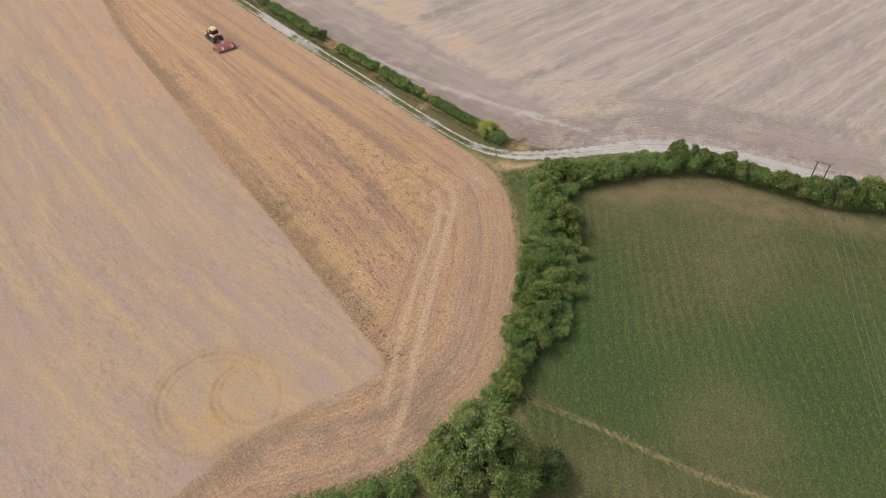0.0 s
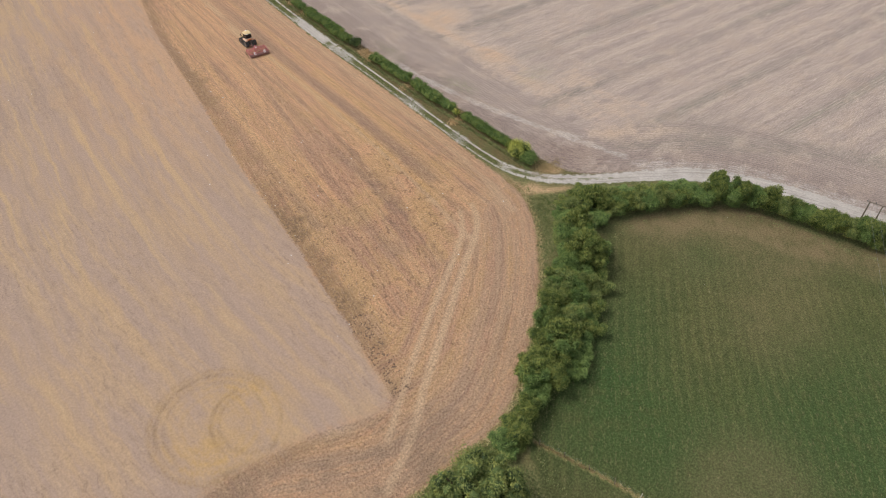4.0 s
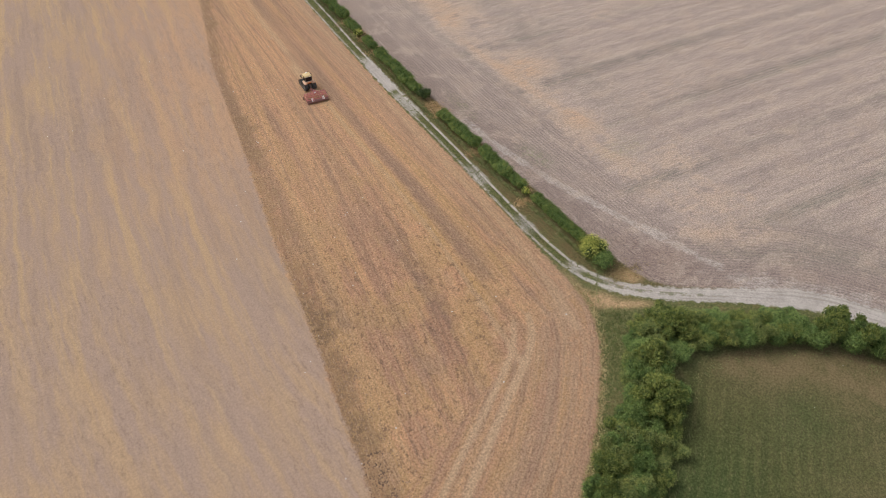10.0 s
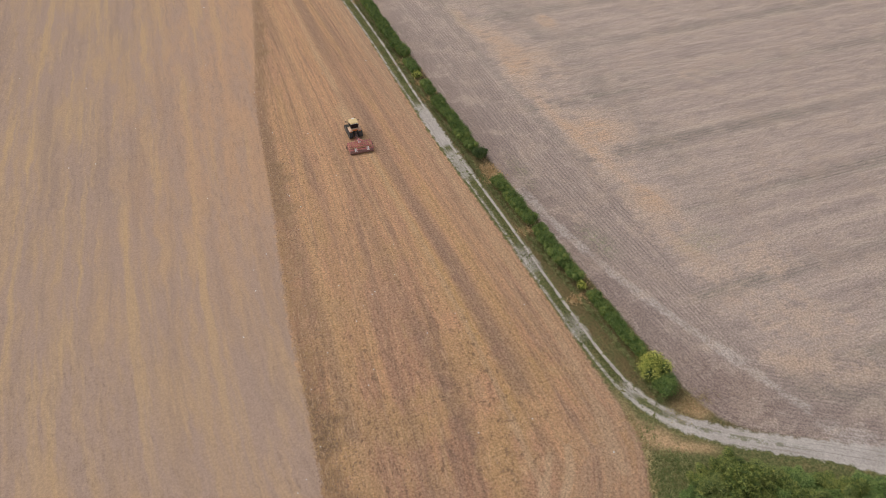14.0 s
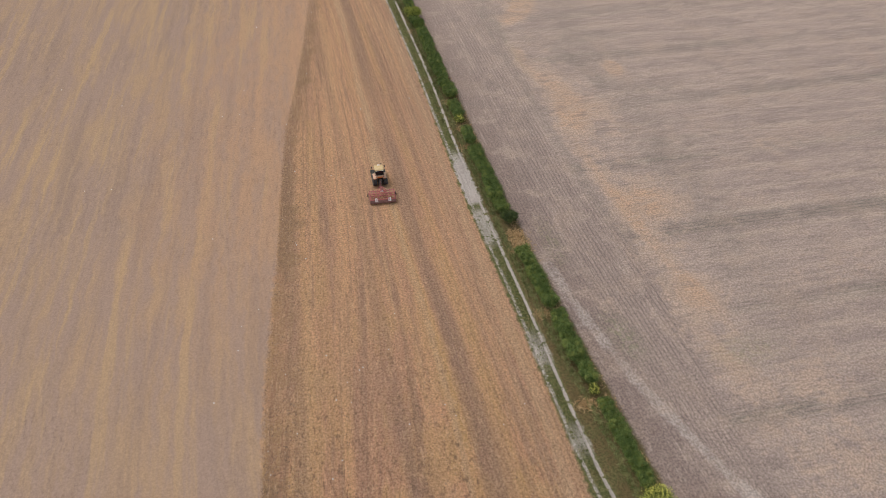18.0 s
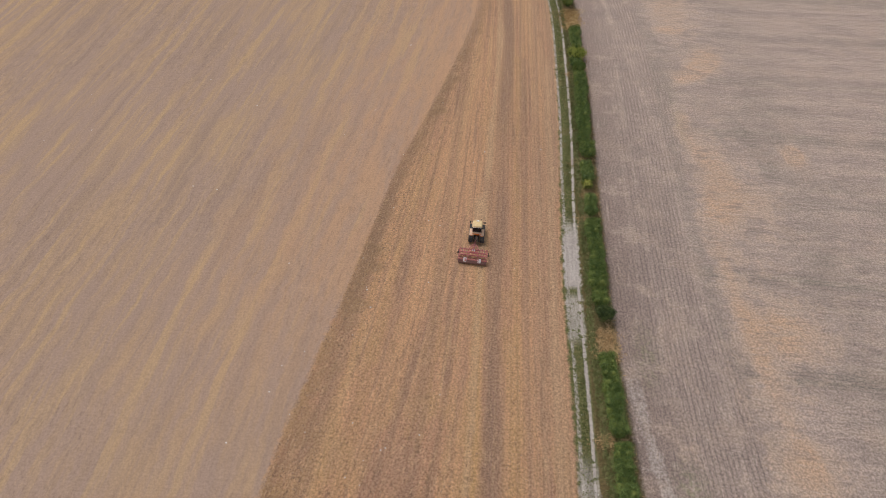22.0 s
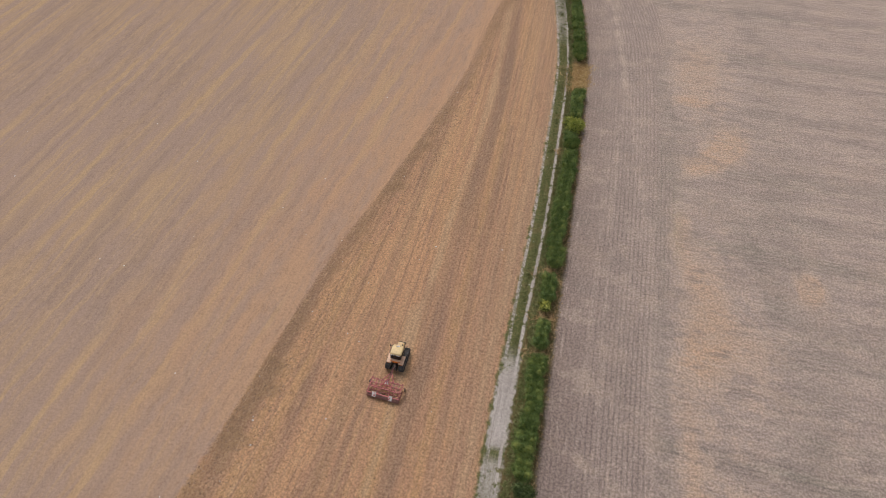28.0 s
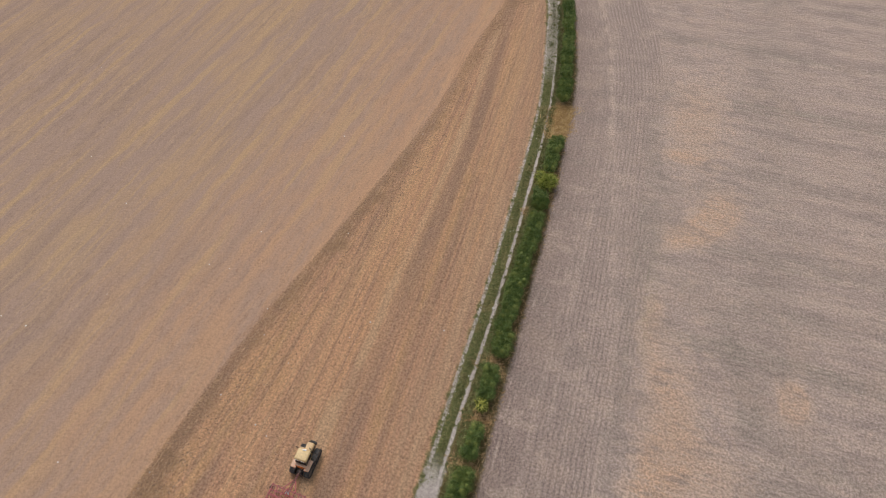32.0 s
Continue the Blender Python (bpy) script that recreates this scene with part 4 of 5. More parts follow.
me.shade_smooth()
me.materials.append(GROUND)
tagged(new("ground", me), "hillside of worked soil, straw stubble, chalk track and pasture", "ground", kind="structure")


# ---- hedges and trees ----
def leaf_cloud(rng, lobes, count, size, squash=1.0, depth=0.35):
    """Folded leaf sprays spread through the outer shell of several lobes (x, y, z, radius, height factor)."""
    lob = np.array(lobes, float)
    weight = lob[:, 3] ** 2
    pick = rng.choice(len(lob), count, p=weight / weight.sum())
    d = rng.normal(size=(count, 3))
    d /= np.linalg.norm(d, axis=1)[:, None]
    d[:, 2] = np.where(d[:, 2] < -0.35, -d[:, 2], d[:, 2])
    r = lob[pick, 3] * (1 - depth * rng.random(count) ** 1.6) * (1 + 0.16 * rng.normal(size=count))
    c = lob[pick, :3] + d * r[:, None] * np.c_[np.ones(count), np.ones(count), lob[pick, 4] * squash]
    c[:, 2] = np.maximum(c[:, 2], 0.06)
    u = 0.55 * d + 0.6 * rng.normal(size=(count, 3))
    u[:, 2] += 0.25
    u /= np.linalg.norm(u, axis=1)[:, None]
    n = np.cross(u, rng.normal(size=(count, 3)) + np.array((0, 0, 0.2)))
    n[:, 2] = np.abs(n[:, 2])
    n /= np.linalg.norm(n, axis=1)[:, None]
    n += 0.8 * d
    n /= np.linalg.norm(n, axis=1)[:, None]
    w = np.cross(n, u)
    s = size * (0.6 + 0.8 * rng.random(count))[:, None]
    tip, tail = c + u * s, c - u * s
    left, right = c + w * s * 0.5 - n * s * 0.2, c - w * s * 0.5 - n * s * 0.2
    verts = np.stack([tail, left, tip, right], 1).reshape(-1, 3)
    k = np.arange(count) * 4
    faces = np.concatenate([np.c_[k, k + 2, k + 1], np.c_[k, k + 3, k + 2]])
    return verts.tolist(), faces.tolist()


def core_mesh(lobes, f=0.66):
    """Rough filler lumps within the leaves, coloured dark to paint a crown's inner shade."""
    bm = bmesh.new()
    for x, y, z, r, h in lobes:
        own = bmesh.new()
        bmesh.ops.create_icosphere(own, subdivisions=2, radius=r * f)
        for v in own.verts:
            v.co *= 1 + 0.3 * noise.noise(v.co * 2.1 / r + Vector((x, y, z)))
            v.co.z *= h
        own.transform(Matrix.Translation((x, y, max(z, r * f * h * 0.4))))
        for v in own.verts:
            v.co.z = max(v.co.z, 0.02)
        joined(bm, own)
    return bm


def stems(rng, lobes, base_r, root=(0, 0)):
    """A tapered trunk with limbs that reach into the lobes."""
    bm = bmesh.new()
    top = max(l[2] for l in lobes)
    fork = Vector((root[0] + rng.normal() * 0.1, root[1] + rng.normal() * 0.1, top * 0.35))
    strut((root[0], root[1], -0.15), fork, base_r, bm, 8, base_r * 0.72)
    for x, y, z, r, h in lobes:
        mid = fork.lerp(Vector((x, y, z)), 0.55) + Vector((0, 0, 0.12 * r))
        strut(fork, mid, base_r * 0.5, bm, 6, base_r * 0.32)
        strut(mid, (x, y, z + 0.5 * r * h), base_r * 0.32, bm, 5, base_r * 0.08)
    return bm


def plant(name, label, category, rng, lobes, count, size, leaf, base_r=0.08, group="", inner=None, depth=0.35):
    ob = new(name)
    part("trunk" if base_r > 0.11 else "stem", stems(rng, lobes, base_r), BARK, ob)
    # solid filler against see-through, its colour standing in for shade behind the leaves
    part("inner_shade_filler", core_mesh(lobes), inner or LEAF_DARK, ob)
    from_arrays("crown" if base_r > 0.11 else "foliage", *leaf_cloud(rng, lobes, count, size, 1.0, depth), leaf, ob)
    return tagged(ob, label, category, group)


rng = np.random.default_rng(11)


def hedge_lobes(length, wide, tall):
    out = []
    n = max(2, int(length / 0.85))
    for i in range(n):
        u = (i + 0.5) / n - 0.5
        for v in (-0.27, 0.27):
            r = wide * (0.33 + 0.06 * rng.random())
            out.append((u * length + rng.normal() * 0.1, v * wide + rng.normal() * 0.12, tall - r * 0.95 + rng.normal() * 0.10, r, 0.95))
        out.append((u * length, rng.normal() * 0.15, tall * 0.4, wide * 0.46, tall / wide * 0.9))
    return out


HEDGE_GROUP = "field hedge along the chalk track"
SH = smooth_line(HEDGE_LINE)
variants = []
for k in range(6):
    wide, tall = 2.15 + 0.12 * (k % 3), 1.75 + 0.1 * (k % 2)
    # filler in LEAF_TREE: a milder painted shade between the hedge leaves
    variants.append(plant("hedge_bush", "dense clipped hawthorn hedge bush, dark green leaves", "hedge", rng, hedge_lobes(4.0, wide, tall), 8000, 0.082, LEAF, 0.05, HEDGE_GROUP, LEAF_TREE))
# runs of hedge between its gaps, by y
RUNS = [(-44.2, -32.6), (-30.2, -18.7), (-17.9, -6.7), (0.9, 16.9), (17.9, 22.2), (25.4, 29.8), (31.2, 54.8), (55.6, 57.2), (63.4, 70.9), (79.6, 85.0), (85.8, 108.0)]
count = 0
for lo, hi in RUNS:
    n = max(1, round((hi - lo) / 3.3))
    for k in range(n):
        y = lo + (hi - lo) * (k + 0.5) / n
        x = float(np.interp(y, [t[1] for t in SH], [t[0] for t in SH]))
        v = variants[count % 6]
        m = on_ground(x + 0.22 + rng.normal() * 0.1, y, 90 + (180 if rng.random() < 0.5 else 0) + rng.normal() * 3 + (9 if y > 88 else 0))
        if count < 6:
            ob = v
            ob.matrix_basis = m
        else:
            ob = copy_thing(v, m)
        f = 0.88 + 0.24 * rng.random()
        ob.scale = ((hi - lo) / n * (1.22 if 0 < k < n - 1 else 1.08) / 4.6, f * 0.84, f)
        count += 1
# bushes that stand apart in the line
for x, y, r, tall, leaf, label in ((0.5, -0.6, 1.25, 1.9, LEAF_DARK, "round dark green bush at the end of a hedge"), (-0.2, 24.6, 0.9, 1.5, LEAF_YELLOW, "low bush with yellowish leaves in the hedge"),
                                   (1.1, -31.2, 0.75, 1.3, LEAF_YELLOW, "small bush with yellow flowers in the hedge"), (0.45, 60.6, 1.7, 2.3, LEAF_LIME, "yellowish green bush in the hedge"),
                                   (0.1, 58.2, 1.2, 1.7, LEAF, "round dark green bush in the hedge"), (2.0, -45.9, 2.05, 2.5, LEAF_YELLOW, "large bush covered with yellow flowers"),
                                   (2.2, -49.2, 1.65, 2.0, LEAF, "dark green rounded bush closing the hedge end")):
    lobes = [(rng.uniform(-0.62, 0.62) * r, rng.uniform(-0.62, 0.62) * r, tall - r * (0.62 + 0.1 * rng.random()), r * (0.5 + 0.14 * rng.random()), 0.95) for _ in range(7)] + [(0, 0, tall * 0.4, r * 0.85, 0.8)]
    plant("bush", label, "bush", rng, lobes, int(1500 * r * r), 0.115, leaf, 0.06).matrix_basis = on_ground(x, y, 0)

# taller wood edge round the pasture: two kinds of copied shrubs and some single trees
shrubs = []
for k in range(5):
    r = 1.9
    lobes = [(1.05 * max(-1.5, min(1.5, rng.normal())), 1.05 * max(-1.5, min(1.5, rng.normal())), 2.35 + 0.5 * max(-1.6, min(1.6, rng.normal())), 0.5 + 0.5 * rng.random(), 1.0) for _ in range(15)] + [(0, 0, 1.3, 1.55, 0.9), (0.6, -0.7, 0.8, 1.1, 0.8)]
    shrubs.append(plant("shrub", "tall leafy green shrub in the pasture hedge", "shrub", rng, lobes, 8000, 0.118, (LEAF_TREE, LEAF, LEAF_TREE, LEAF_TURNING, LEAF)[k], 0.1, "shrubs round the pasture"))
TOP_HEDGE = smooth_line([(2.5, -65.6), (7.6, -68.4), (13.4, -71.2), (19.6, -74.9), (24.1, -79.9), (27.2, -86.4), (30, -94.6), (35.5, -103), (44, -112.5)])
WEST_WOOD = smooth_line([(-36.8, -84.7), (-33.0, -83.6), (-27.5, -80.7), (-19.5, -76.2), (-10.4, -70.9), (-3.0, -65.0)])
spots = []
s = 0.0
while s < length_of(TOP_HEDGE):
    x, y, _ = point_on(TOP_HEDGE, s)
    spots.append((x + rng.normal() * 0.3, y + rng.normal() * 0.3, 0.78 + 0.2 * rng.random(), 0.78 + 0.14 * rng.random() + (0.3 if 19 < x < 25 else 0) + (0.18 if x > 26 else 0) + (0.35 if x > 31 else 0)))
    s += 1.75
s = 0.0
while s < length_of(WEST_WOOD):
    x, y, _ = point_on(WEST_WOOD, s)
    for off in (-1.2, 0.9) if x > -31 else (0.0,):
        spots.append((x + off * 0.55 + rng.normal() * 0.3, y - off + rng.normal() * 0.3, (0.8 if x > -31 else 0.58) + 0.22 * rng.random(), (0.78 if x > -31 else 0.6) + 0.34 * rng.random()))
    if -27 < x < -6:
        spots.append((x + 1.7 + rng.normal() * 0.3, y - 2.9 + rng.normal() * 0.4, 0.68 + 0.2 * rng.random(), 0.42 + 0.18 * rng.random()))
    s += 1.8
for x, y in ((-1.5, -62.6), (1.0, -62.0), (3.2, -63.0), (-7.5, -65.0), (-0.5, -66.5), (2.8, -66.6), (-37.6, -84.6), (-39.5, -84.4)):
    spots.append((x, y, 0.7 + 0.25 * rng.random(), 0.5 + 0.2 * rng.random()))
for x, y in ((-4.6, -62.2), (-2.0, -60.8), (0.8, -60.6), (2.6, -60.4), (-6.6, -64.4)):
    spots.append((x, y, 0.72, 0.42 + 0.15 * rng.random()))
for x, y in ((4.4, -63.0), (6.2, -64.2), (8.0, -65.4), (9.8, -66.5), (11.6, -67.5), (13.4, -68.5), (15.2, -69.5), (17.0, -70.6)):
    spots.append((x + rng.normal() * 0.25, y + rng.normal() * 0.25, 0.75 + 0.2 * rng.random(), 0.38 + 0.14 * rng.random()))
spots += [(-38.4, -86.0, 0.6, 0.34), (-40.0, -85.8, 0.6, 0.4)]
for i, (x, y, w, h) in enumerate(spots):
    m = on_ground(x, y, rng.random() * 360)
    ob = shrubs[i % 5] if i < 5 else copy_thing(shrubs[int(rng.integers(5))], m)
    ob.matrix_basis = m
    ob.scale = (w, w, h)


def tree(x, y, radius, tall, leaves, leaf, label, size=0.16, lobes_n=16, small=1.0):
    lobes = []
    for i in range(lobes_n):
        a, q = i * 2.4 + rng.normal() * 0.3, math.sqrt((i + 0.5) / lobes_n) * (0.85 + 0.25 * rng.random())
        r = radius * (0.2 + 0.17 * rng.random()) * small
        z = tall - r - (q**2) * tall * 0.45 + rng.normal() * 0.05 * tall / small
        lobes.append((math.cos(a) * q * radius * 0.8, math.sin(a) * q * radius * 0.8, max(z, r), r, 0.75 + 0.35 * rng.random()))
    for i in range(lobes_n // 2):
        a = i * 2.1 + rng.random()
        r = radius * (0.22 + 0.12 * rng.random())
        lobes.append((math.cos(a) * radius * 0.72, math.sin(a) * radius * 0.72, tall * (0.2 + 0.2 * rng.random()) + r * 0.4, r, 0.9))
    lobes.append((0, 0, tall * 0.42, radius * 0.6 * small, 0.8))
    plant("tree", label, "tree", rng, lobes, leaves, size, leaf, 0.06 * radius + 0.05, depth=0.5).matrix_basis = on_ground(x, y, 0)


tree(-48.6, -89.9, 6.7, 9.4, 85000, LEAF_TURNING, "broad round tree, leaves turning yellow, at the field corner", 0.135, 120, 0.46)
tree(-43.0, -95.8, 2.8, 4.0, 6500, LEAF_DARK, "low dark bushy tree beside the pasture fence")
tree(-8.8, -71.2, 3.2, 6.3, 16000, LEAF_TREE, "round leafy tree on the inner side of the wood edge")
tree(-5.2, -66.0, 2.4, 5.4, 9000, LEAF_TREE, "rounded green tree in the corner thicket")
tree(1.6, -63.8, 2.6, 4.8, 10000, LEAF_TREE, "spreading green tree at the corner of the track")
tree(-23.3, -79.2, 2.7, 5.4, 11000, LEAF_TREE, "leafy tree in the wood edge")
tree(-30.5, -80.6, 2.3, 4.2, 5200, LEAF_TREE, "leafy small tree in the wood edge")
tree(21.6, -74.6, 2.2, 4.9, 4800, LEAF_TREE, "tree standing above the pasture hedge")
tree(33.6, -99.6, 2.6, 6.0, 7500, LEAF_DARK, "dark leafy tree in the hedge beside the power poles")
tree(36.4, -103.2, 2.8, 6.2, 7500, LEAF_TREE, "broad green tree at the end of the pasture hedge")
tree(23.0, -78.0, 1.7, 4.4, 3400, LEAF_DARK, "narrow dark tree above the pasture hedge")
tree(-15.8, -73.0, 2.3, 4.4, 5000, LEAF_TURNING, "green tree with a few yellow leaves in the wood edge")
for x, y in ((-63.5, -81.6), (-59.8, -83.4), (-67.5, -80.0), (-56.5, -85.4)):
    tree(x, y, 2.1, 2.1, 4200, LEAF, "low green bush along the field edge", 0.12, 9)


def tufts(name, label, material, points, tall, rng, spread=0.25, lean=0.45):
    """Grass: upright bent blades in loose tufts, one mesh."""
    pts = np.repeat(np.asarray(points), 7, axis=0)
    n = len(pts)
    x, y = pts[:, 0] + rng.normal(size=n) * spread, pts[:, 1] + rng.normal(size=n) * spread
    z = gz(x, y)
    a, h = rng.random(n) * 6.283, tall * (0.5 + 0.8 * rng.random(n))
    c, s_ = np.cos(a) * 0.07, np.sin(a) * 0.07
    lx, ly = rng.normal(size=n) * lean * h, rng.normal(size=n) * lean * h
    v = np.stack([np.c_[x - c, y - s_, z], np.c_[x + c, y + s_, z], np.c_[x + lx, y + ly, z + h]], 1).reshape(-1, 3)
    k = np.arange(n) * 3
    ob = from_arrays(name, v.tolist(), np.c_[k, k + 1, k + 2].tolist(), material)
    return tagged(ob, label, "grass", kind="stuff")


def scatter(line, offset_lo, offset_hi, per_metre, y_lo=-1e9, y_hi=1e9):
    out = []
    total = length_of(line)
    for _ in range(int(total * per_metre)):
        x, y, ang = point_on(line, rng.random() * total)
        d = offset_lo + (offset_hi - offset_lo) * rng.random()
        px, py = x + math.sin(radians(ang)) * d, y - math.cos(radians(ang)) * d
        if y_lo < py < y_hi:
            out.append((px, py))
    return out


tufts("verge_grass", "green and yellowing grass along the hedge foot", GRASS, scatter(SH, -1.55, -0.9, 16), 0.18, rng, 0.15, 1.2)
tufts("verge_grass", "short green grass on the crown of the track", GRASS, [t for t in scatter(list(reversed(ST)), -0.35, 0.35, 5, -48, 110) if not -4 < t[1] < 17 and t[1] > -47], 0.14, rng)
tufts("rusty_grass", "rust-brown dead grass in the hedge gaps and along the hedge foot", RUST_GRASS,
      [(0.4 + rng.normal() * 0.9, rng.uniform(-6.8, -2.4)) for _ in range(160)] + [(0.0 + rng.normal() * 0.9, rng.uniform(71, 79.5)) for _ in range(260)]
      + [(-0.2 + rng.normal() * 0.8, yy + rng.normal() * 0.5) for yy in (30.6, 23, 17.5, -32.4, 55.2, -18.2) for _ in range(60)] + scatter(SH, 0.9, 1.7, 3), 0.16, rng, 0.25, 1.6)
tufts("gap_straw", "bright tan dead grass lying in the hedge gaps", GOLD_STRAW, [(-0.1 + rng.normal() * 0.7, rng.uniform(71.2, 79.2)) for _ in range(1300)], 0.13, rng, 0.25, 2.6)
tufts("dry_corner_grass", "flat tan dead grass round the hedge end", STRAW, [(3.6 + rng.normal() * 1.5, -52 + rng.normal() * 0.9) for _ in range(260)], 0.1, rng)
tufts("field_edge_grass", "rough grass and weeds between stubble and wood edge", GRASS, scatter(SE, 0.2, 2.6, 10, -90, -52), 0.15, rng, 0.25, 1.2)
tufts("field_edge_straw", "pale dry grass along the stubble edge", STRAW, scatter(SE, -0.1, 0.7, 9, -90, -50), 0.16, rng, 0.2, 1.3)
tufts("corner_grass", "uncut grass at the track corner", GRASS, [(x, y) for x, y in ((rng.uniform(-9, 3), rng.uniform(-63, -56.0)) for _ in range(1500)) if y + rng.normal() * 0.7 < -55.5 - 0.55 * (x + 4.6) and y > -54.0 + 1.55 * (x + 4.6) - 9 and x + rng.normal() * 0.5 > -4.2 + 0.58 * (y + 54.5)], 0.16, rng, 0.25, 1.2)

# ---- clods and stones on the stubble ----
def lumps(name, label, material, pts, size, flat=0.6):
    n = len(pts)
    pts = np.asarray(pts)
    base = np.array([(1, 0, 0), (0, 1, 0), (-1, 0, 0), (0, -1, 0), (0, 0, 1)], float)
    s_ = size * (0.45 + 0.9 * rng.random(n) ** 2)
    a = rng.random(n) * 6.283
    v = np.repeat(base[None], n, 0) * (0.65 + 0.7 * rng.random((n, 5, 1)))
    c, sn = np.cos(a)[:, None], np.sin(a)[:, None]
    vx, vy = v[:, :, 0] * c - v[:, :, 1] * sn, v[:, :, 0] * sn + v[:, :, 1] * c
    out = np.stack([pts[:, :1] + vx * s_[:, None], pts[:, 1:2] + vy * s_[:, None], gz(pts[:, 0], pts[:, 1])[:, None] - 0.02 + v[:, :, 2] * s_[:, None] * flat], -1).reshape(-1, 3)
    k = np.arange(n)[:, None] * 5
    f = np.concatenate([k + np.array(t) for t in ((0, 1, 4), (1, 2, 4), (2, 3, 4), (3, 0, 4))])
    return tagged(from_arrays(name, out.tolist(), f.tolist(), material), label, "stone" if material is FLINT else "soil", kind="stuff")


clods = []
line = [p for p in SAB if p[1] > -72.6 and p[0] > -47]
for x, y in scatter(line, 0.0, 4.8, 80, -73, 112):
    if rng.random() < 0.35 + 0.65 * (0.5 + 0.5 * math.sin(y * 0.13 + 1.0)):
        clods.append((x, y))
corner = []
for _ in range(2200):
    x, y = rng.uniform(-47, -39), rng.uniform(-72, -58)
    f = (y + 65) * 0.16
    if -44.7 + f < x < -41.6 + f and math.sin(x * 3.1 + y * 1.7) + math.sin(y * 2.3 - x) > -0.6:
        corner.append((x, y))
lumps("soil_clods", "dark wet soil clods at the corner of the worked field", CLOD_DARK, corner, 0.13, 0.5)
lumps("soil_clods", "dark brown soil clods along the edge of the worked field", CLOD, clods, 0.115, 0.5)
lumps("soil_clods", "scattered brown soil clods on the stubble", CLOD, [(x, y) for x, y in ((rng.uniform(-44, -6), rng.uniform(-70, 105)) for _ in range(26000)) if x > -33.5 + 0.165 * y], 0.10, 0.45)
FLINTS = [(-32.2, -5.8), (-30.5, -1.2), (-26.0, -20.9), (-30.6, -32.5), (-32.0, -34.4), (-35.1, -28.0), (-38.6, -29.4), (-38.6, -32.3), (-28.3, -22.6), (-35.5, -19.7), (-40.2, -11.1), (-37.8, -17.6), (-30.2, -18.1), (-22.3, -19.0),
          (-20.3, -13.6), (-24.1, 44.6), (-16.3, 31.9), (-16.5, 64.4), (-35.8, 41.5), (-40.0, 34.4), (-37.1, 34.5), (-56.6, 40.9), (-77.7, 67.0), (-86.6, 41.4), (-82.5, 31.8), (-89.2, 28.5), (-50.4, 26.4), (-61.3, 19.8)]
FLINTS += [(-57.4, 19.4), (-40.9, -14.8), (-44.2, -21.7), (-26.5, -21.2), (-30.0, -24.7), (-66.9, 47.8), (-43.0, 5.5), (-51.0, 56.0), (-31.7, 62.7), (-34.9, 30.1), (-37.8, -8.8), (-31.4, 1.7), (-22.4, 14.6), (-17.8, 8.2), (-43.8, -44.1)]
FLINTS += [(x, y) for x, y in ((rng.uniform(-46, -7), rng.uniform(-62, 70)) for _ in range(36)) if x > -36 + 0.165 * y]
flint_meshes = []
for k in range(4):
    bm = bmesh.new()
    bmesh.ops.create_icosphere(bm, subdivisions=1, radius=0.13)
    for v in bm.verts:
        v.co *= 1 + 0.45 * noise.noise(v.co * 9 + Vector((k * 7.3, 0, 0)))
        v.co.z *= 0.62
    me = bpy.data.meshes.new("flint_stone")
    bm.to_mesh(me)
    bm.free()
    me.materials.append(FLINT)
    flint_meshes.append(me)
for i, (x, y) in enumerate(FLINTS):
    ob = new("flint_stone", flint_meshes[i % 4])
    ob.matrix_basis = on_ground(x, y, rng.random() * 360, 0.045) @ Matrix.Scale(0.45 + 0.5 * rng.random(), 4)
    tagged(ob, "small white flint lying on straw stubble" if x > -36 + 0.165 * y else "small white flint lying on bare worked soil", "stone", "white flints on the fields")
lumps("chalk_crumbs", "chalk crumbs along the wheel ruts of the track", FLINT, scatter(list(reversed(ST)), -1.3, 1.3, 1.2, -50, 105), 0.08, 0.5)
lumps("pasture_stones", "pale stones and dry tufts scattered over the pasture", FLINT, [(rng.uniform(-5, 24), rng.uniform(-104, -74)) for _ in range(26)], 0.09, 0.6)
bm = bmesh.new()
bmesh.ops.create_icosphere(bm, subdivisions=2, radius=0.15)
for v in bm.verts:
    v.co *= 1 + 0.35 * noise.noise(v.co * 5)
    v.co.z *= 0.6
tagged(part("chalk_lump", bm, FLINT), "white chalk lump lying beside the track rut", "stone").matrix_basis = on_ground(-2.05, 38.2, 20, 0.05)

# ---- tractor ----
CREAM = plain("cream_yellow_paint", (0.68, 0.47, 0.24), 0.45, 0, 0.1, 5, 0.4, 0.25)
ROOF = plain("roof_paint", (0.74, 0.55, 0.28), 0.5, 0, 0.08, 5, 0.4, 0.2)
RUBBER = plain("track_rubber", (0.06, 0.062, 0.066), 0.85, 0, 0.3, 8, 0.2, 0.3)
BLACK = plain("black_metal", (0.028, 0.027, 0.026), 0.55, 0.2, 0.3, 8, 0.4, 0.15)
RIM = plain("wheel_steel", (0.16, 0.15, 0.14), 0.5, 0.5, 0.25, 8, 0.4, 0.3)
ORANGE = plain("orange_lens", (0.75, 0.2, 0.03), 0.3, 0, 0.1, 10, 0.5)
GUARD = plain("sun_bleached_cream_paint", (0.72, 0.47, 0.32), 0.5, 0, 0.1, 5, 0.4, 0.2)
RED = plain("red_paint", (0.52, 0.15, 0.15), 0.5, 0, 0.2, 5, 0.4, 0.25)
RED_DARK = plain("worn_red_paint", (0.33, 0.1, 0.1), 0.6, 0, 0.3, 5, 0.3, 0.35)
STEEL = plain("roller_steel", (0.33, 0.165, 0.15), 0.65, 0.15, 0.3, 10, 0.4, 0.4)
